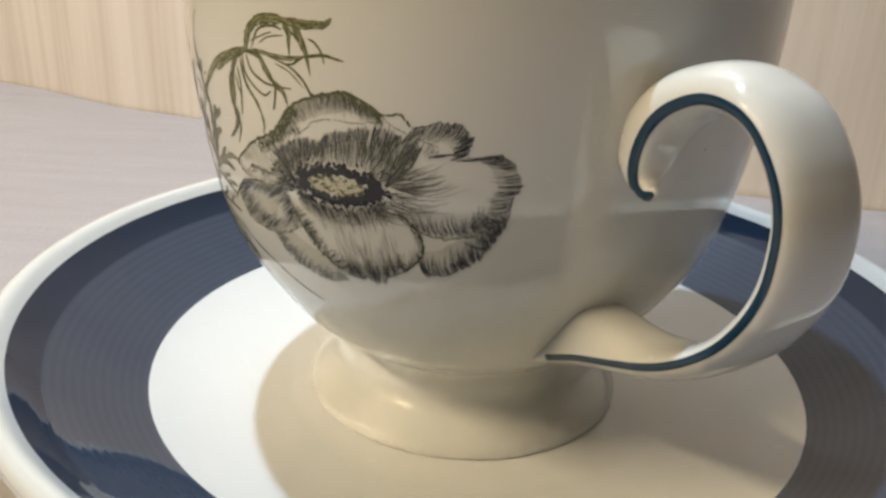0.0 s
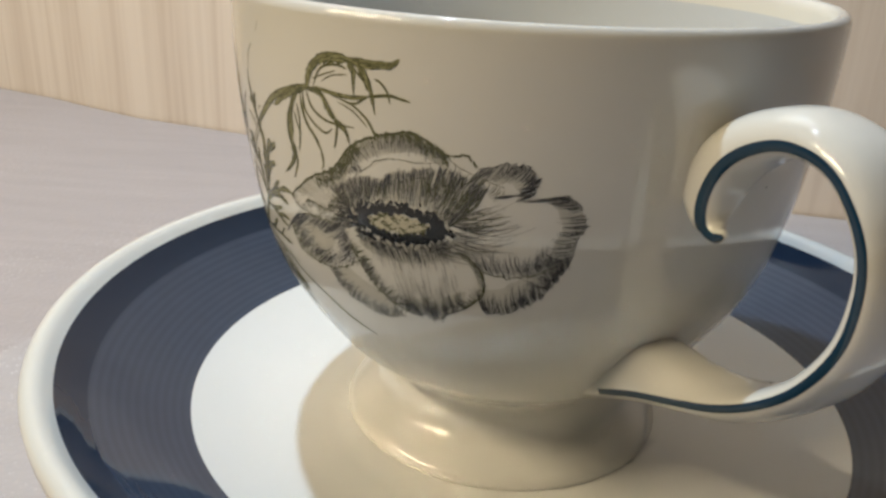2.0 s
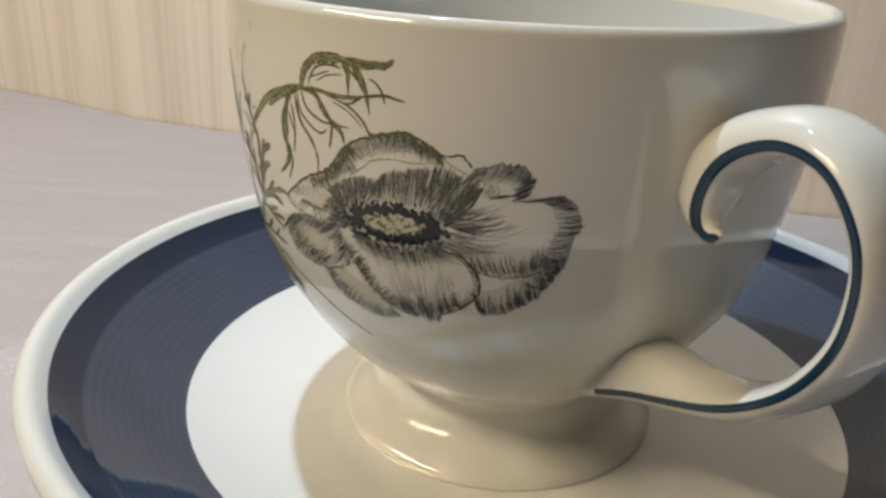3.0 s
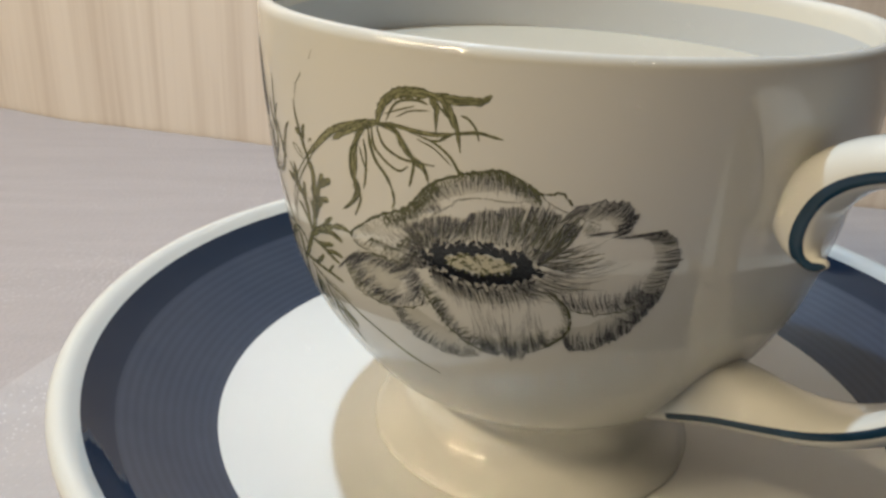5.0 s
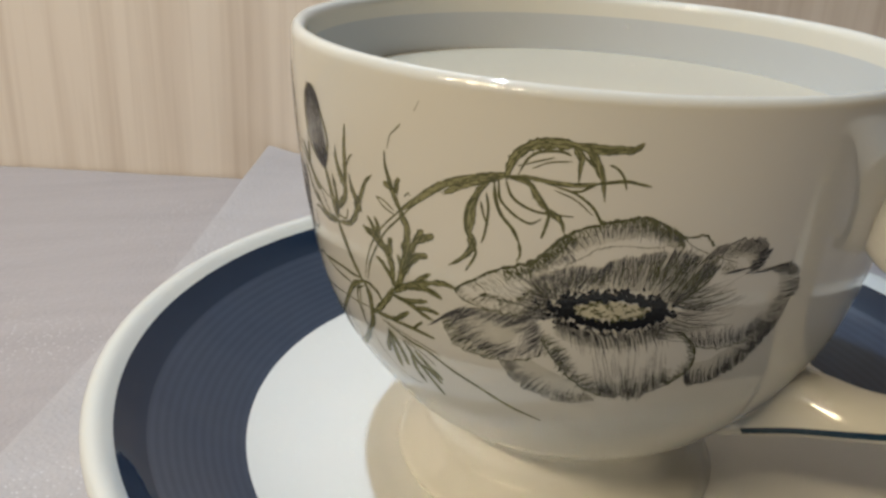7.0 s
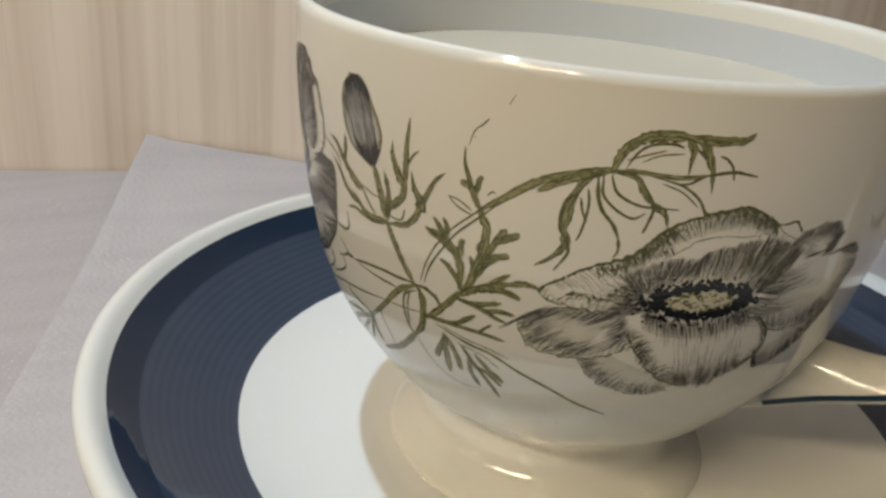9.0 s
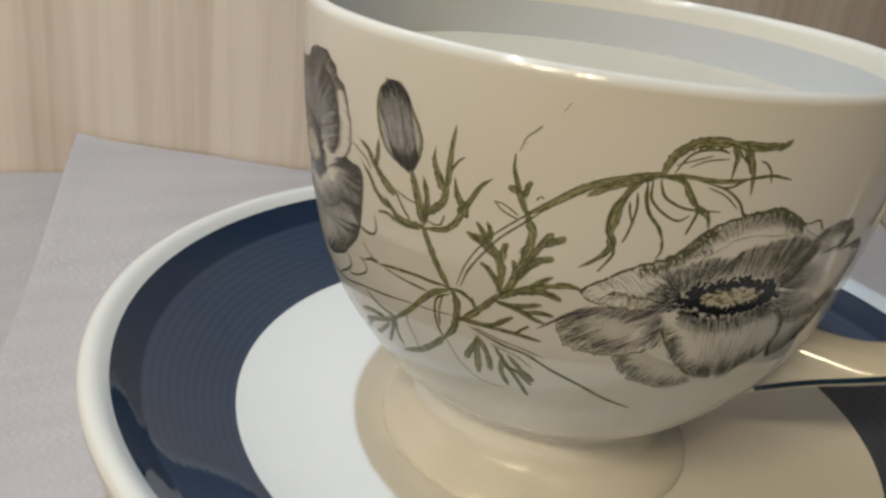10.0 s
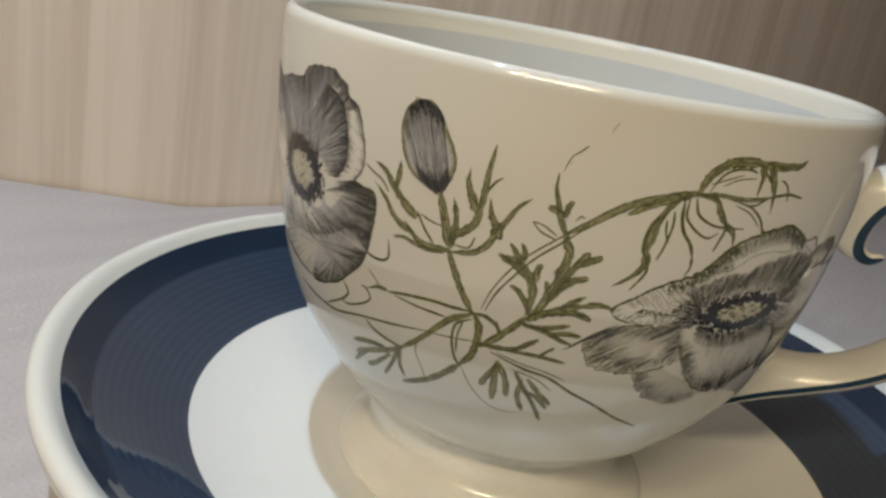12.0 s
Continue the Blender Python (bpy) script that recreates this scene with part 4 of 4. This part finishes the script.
    comb(black, ear[18:], moved(ear[18:], -1.9, -2.4), 18, (-0.05, 0.1), (0.2, 0.6), 0.080, 0.08)
    comb(ash, spur, moved(spur, -2.4, -0.5), 44, (-0.1, 0.1), (0.3, 0.9), 0.086, 0.05)
    comb(black, spur[:20], moved(spur[:20], -2.6, -1.4), 22, (-0.1, 0.1), (0.3, 0.8), 0.096, 0.05)
    link = curve((11.9, 60.0), (13.3, 58.9), (15.0, 58.2), (17.0, 57.4), (19.0, 56.8))
    broken(olive, link, 0.12, 0.2)
    comb(olive, link[14:], moved(link[14:], -1.8, -2.0), 18, (0.0, 0.2), (0.2, 0.7), 0.085, 0.1)
    # heart: dark stamens round a pale, speckled middle
    oval = [Vector((c[0] + (4.2 + 0.25 * math.sin(7 * a)) * math.cos(a), c[1] + (1.15 + 0.15 * math.sin(9 * a + 1)) * math.sin(a) + 0.05 * 4.6 * math.cos(a))) for a in [math.pi * 2 * k / 60 for k in range(60)]]
    wash(heart, oval, c, 0.05)
    stamens(black, c, 5.1, 1.75, 300, 0.05, 0.26, 0.46)
    stamens(black, c, 6.2, 2.4, 170, 0.05, 0.18, 0.34)
    for k in range(70):
        a, g = random.random() * 6.283, math.sqrt(random.random())
        p = Vector((c[0] + 4.2 * g * math.cos(a), c[1] + 1.3 * g * math.sin(a) + 0.05 * 4.2 * g * math.cos(a)))
        d = Vector((random.uniform(-0.45, 0.45), random.uniform(-0.2, 0.2)))
        ribbon(olive, [p - d, p + Vector((0, random.uniform(-0.15, 0.15))), p + d], [0.10, random.uniform(0.16, 0.3), 0.10], random.uniform(0.075, 0.085))
    part("flower_tint", tint, PETAL, CUP, "faint grey petals")
    part("flower_heart", heart, HEART, CUP, "pale greenish heart of the flower")
    tagged(part("flower_outline", olive, GREEN, CUP, "olive petal outlines"), kind="stuff")
    tagged(part("flower_shading", ash, GREY, CUP, "grey engraved petal shading"), kind="stuff")
    tagged(part("stamen_ring", black, BLACK, CUP, "black ring of printed stamens"), kind="stuff")


def grey_flower():
    """The darker anemone on the cup's far side from the handle."""
    ash, olive, black, tint, heart = (bmesh.new() for _ in range(5))
    c = (-59.9, 54.9)
    top = curve((-80.0, 60.1), (-77.8, 64.4), (-74.6, 66.3), (-69.5, 65.1), (-64.7, 66.2), (-60.9, 66.6), (-59.0, 68.2), (-56.5, 68.9), (-52.7, 69.2))
    fold = curve((-52.7, 69.2), (-51.4, 68.3), (-50.1, 67.9), (-49.6, 66.8), (-47.7, 65.9))
    right = curve((-47.7, 65.9), (-47.1, 64.7), (-46.4, 62.6), (-46.0, 60.5), (-46.5, 58.2), (-47.5, 57.0))
    wing = curve((-47.5, 57.0), (-45.4, 56.6), (-44.1, 56.6), (-43.6, 54.7), (-44.0, 51.6), (-44.7, 48.5))
    low = curve((-44.7, 48.5), (-45.8, 46.5), (-47.9, 44.4), (-50.4, 42.3), (-54.2, 40.7), (-58.4, 40.4), (-65.1, 41.4), (-72.4, 44.3), (-76.9, 50.2), (-80.0, 60.1))
    inner = curve((-54.0, 67.2), (-51.6, 66.2), (-49.9, 64.2), (-49.1, 61.5), (-49.2, 58.8), (-50.8, 56.4))
    wave = curve((-68.9, 44.1), (-60.0, 46.3), (-54.0, 47.5), (-48.9, 50.1), (-45.3, 51.0))
    wash(tint, top + [Vector((-53.4, 67.7))] + inner, (-60.3, 60.0))
    wash(tint, wing + low[:40] + [Vector((-63.9, 52.1)), Vector((-54.7, 55.0))], (-52.7, 49.9), 0.016)
    for line, w in ((top, 0.3), (fold, 0.35), (right, 0.22), (wing, 0.3), (low, 0.3), (inner, 0.3)):
        ribbon(ash, line, [w * random.uniform(0.5, 1.3) for _ in line], random.uniform(0.03, 0.045))
    ring = [Vector((c[0] + 4.8 * math.cos(a), c[1] + 3.4 * math.sin(a))) for a in [math.pi * 2 * k / 40 for k in range(41)]]
    above = list(reversed(ring[2:19]))
    fringe(ash, top, above, 210, 0.25, 0.8, 0.17, 0.05)
    fringe(black, top, above, 110, 0.06, 0.45, 0.15, 0.05)
    fringe(ash, above, top, 130, 0.1, 0.55, 0.16, 0.05)
    fringe(ash, fold, (-54.6, 61.9), 70, 0.1, 0.5, 0.18, 0.2)
    fringe(black, fold, (-54.6, 61.9), 50, 0.05, 0.3, 0.18, 0.2)
    fringe(ash, right, inner, 60, 0.12, 0.5, 0.15, 0.2)
    fringe(ash, inner, above[8:], 130, 0.2, 0.8, 0.17, 0.1)
    fringe(black, inner, right, 90, 0.1, 0.5, 0.17, 0.2)
    fringe(black, inner, above[8:], 80, 0.05, 0.4, 0.15, 0.1)
    fringe(ash, wing, ring[34:41] + ring[0:3], 120, 0.2, 0.7, 0.17, 0.1)
    fringe(black, wing[:40], (-54.7, 54.5), 130, 0.10, 0.55, 0.17, 0.1)
    fringe(black, wave, ring[20:38], 70, 0.15, 0.6, 0.14, 0.1)
    fringe(ash, wave, ring[20:38], 130, 0.2, 0.7, 0.16, 0.1)
    fringe(ash, wave, low[8:40], 60, 0.1, 0.4, 0.15, 0.3)
    fringe(ash, low, wave, 110, 0.1, 0.45, 0.16, 0.2)
    fringe(black, low[:40], (-54.6, 49.9), 80, 0.06, 0.28, 0.17, 0.2)
    fringe(olive, low[:40], wave, 70, 0.1, 0.5, 0.2, 0.3)
    fringe(olive, wing, (-54.6, 52.0), 50, 0.1, 0.4, 0.2, 0.2)
    for line in (wing, low, fold):
        broken(olive, line, 0.34, 0.25)
    for far in ((-58.8, 71.4), (-45.1, 57.9), (-53.2, 42.0), (-75.9, 50.2)):
        fringe(black, ring, far, 60, 0.05, 0.16, 0.26, 0.1)
    wash(heart, [Vector((c[0] + 3.2 * math.cos(a), c[1] + 2.2 * math.sin(a))) for a in [math.pi * 2 * k / 30 for k in range(30)]], c, 0.05)
    stamens(black, c, 4.5, 3.2, 340, 0.0, 0.24, 0.55)
    for k in range(40):
        a, g = random.random() * 6.283, math.sqrt(random.random())
        dot(olive, (c[0] + 3.0 * g * math.cos(a), c[1] + 2.2 * g * math.sin(a)), random.uniform(0.08, 0.2), random.uniform(0.06, 0.07))
    part("flower_tint", tint, WASH_MID, CUP, "grey petals")
    part("flower_heart", heart, HEART, CUP, "pale greenish heart of the flower")
    tagged(part("flower_speckle", olive, GREEN, CUP, "olive specks and petal edges"), kind="stuff")
    tagged(part("flower_shading", ash, GREY, CUP, "grey engraved petal shading"), kind="stuff")
    tagged(part("stamen_ring", black, BLACK, CUP, "black ring of printed stamens"), kind="stuff")


def closed_bud():
    ash, black, tint, olive = (bmesh.new() for _ in range(4))
    left = curve((-39.5, 68.8), (-40.6, 67.4), (-40.9, 65.1), (-40.4, 63.0), (-39.3, 61.0), (-37.5, 59.8), (-35.3, 58.9), ragged=0.05)
    right = curve((-39.4, 68.9), (-37.6, 69.0), (-36.3, 68.1), (-35.0, 66.0), (-34.0, 64.3), (-33.6, 62.8), (-34.0, 60.9), (-34.9, 59.0), ragged=0.05)
    wash(tint, left + list(reversed(right)), (-37.2, 64.3))
    for line in (left, right):
        ribbon(ash, line, [0.2 * random.uniform(0.6, 1.3) for _ in line], 0.04)
    broken(olive, [p + Vector((0.25, 0.1)) for p in left], 0.34, 0.2)
    broken(olive, [p + Vector((-0.25, 0.05)) for p in right[8:]], 0.4, 0.2)
    crown = left[14::-1] + right[:20]
    foot_line = [Vector((-37.9, 60.2)), Vector((-36.6, 59.5)), Vector((-35.4, 59.1)), Vector((-34.6, 59.6)), Vector((-34.0, 60.8))]
    fringe(ash, crown, foot_line, 70, 0.15, 0.5, 0.17, 0.06)
    fringe(black, crown[8:], foot_line, 110, 0.05, 0.25, 0.26, 0.06)
    fringe(ash, foot_line, crown, 60, 0.15, 0.55, 0.2, 0.06)
    fringe(black, foot_line, crown, 110, 0.05, 0.26, 0.24, 0.06)
    fringe(ash, crown, foot_line, 26, 0.5, 0.95, 0.1, 0.06)
    for u in range(18):
        q = (u + random.random()) / 18
        top, low = along(crown, q), along(foot_line, q)
        a, b = sorted((random.uniform(0.02, 0.9), random.uniform(0.1, 0.98)))
        line = [top.lerp(low, a + (b - a) * k / 8) + Vector((random.gauss(0, 0.02), 0)) for k in range(9)]
        broken(black, line, random.uniform(0.04, 0.09), 0.3)
    part("bud_tint", tint, WASH_MID, CUP, "grey bud")
    tagged(part("bud_outline", olive, GREEN_PALE, CUP, "olive bud edges"), kind="stuff")
    tagged(part("bud_shading", ash, GREY, CUP, "grey engraved bud shading"), kind="stuff")
    tagged(part("bud_shading", black, BLACK, CUP, "dark bud tips"), kind="stuff")


leaf_print()
open_flower()
grey_flower()
closed_bud()


def glaze_specks():
    for az, z, r in ((-49.1, 55.5, 0.16), (-64.5, 57.0, 0.10), (-148.0, 66.0, 0.08)):
        bm = bmesh.new()
        dot(bm, ((az + 120) * 0.76, z), r, 0.02)
        part("glaze_speck", bm, BLACK, CUP, "tiny dark speck")


glaze_specks()
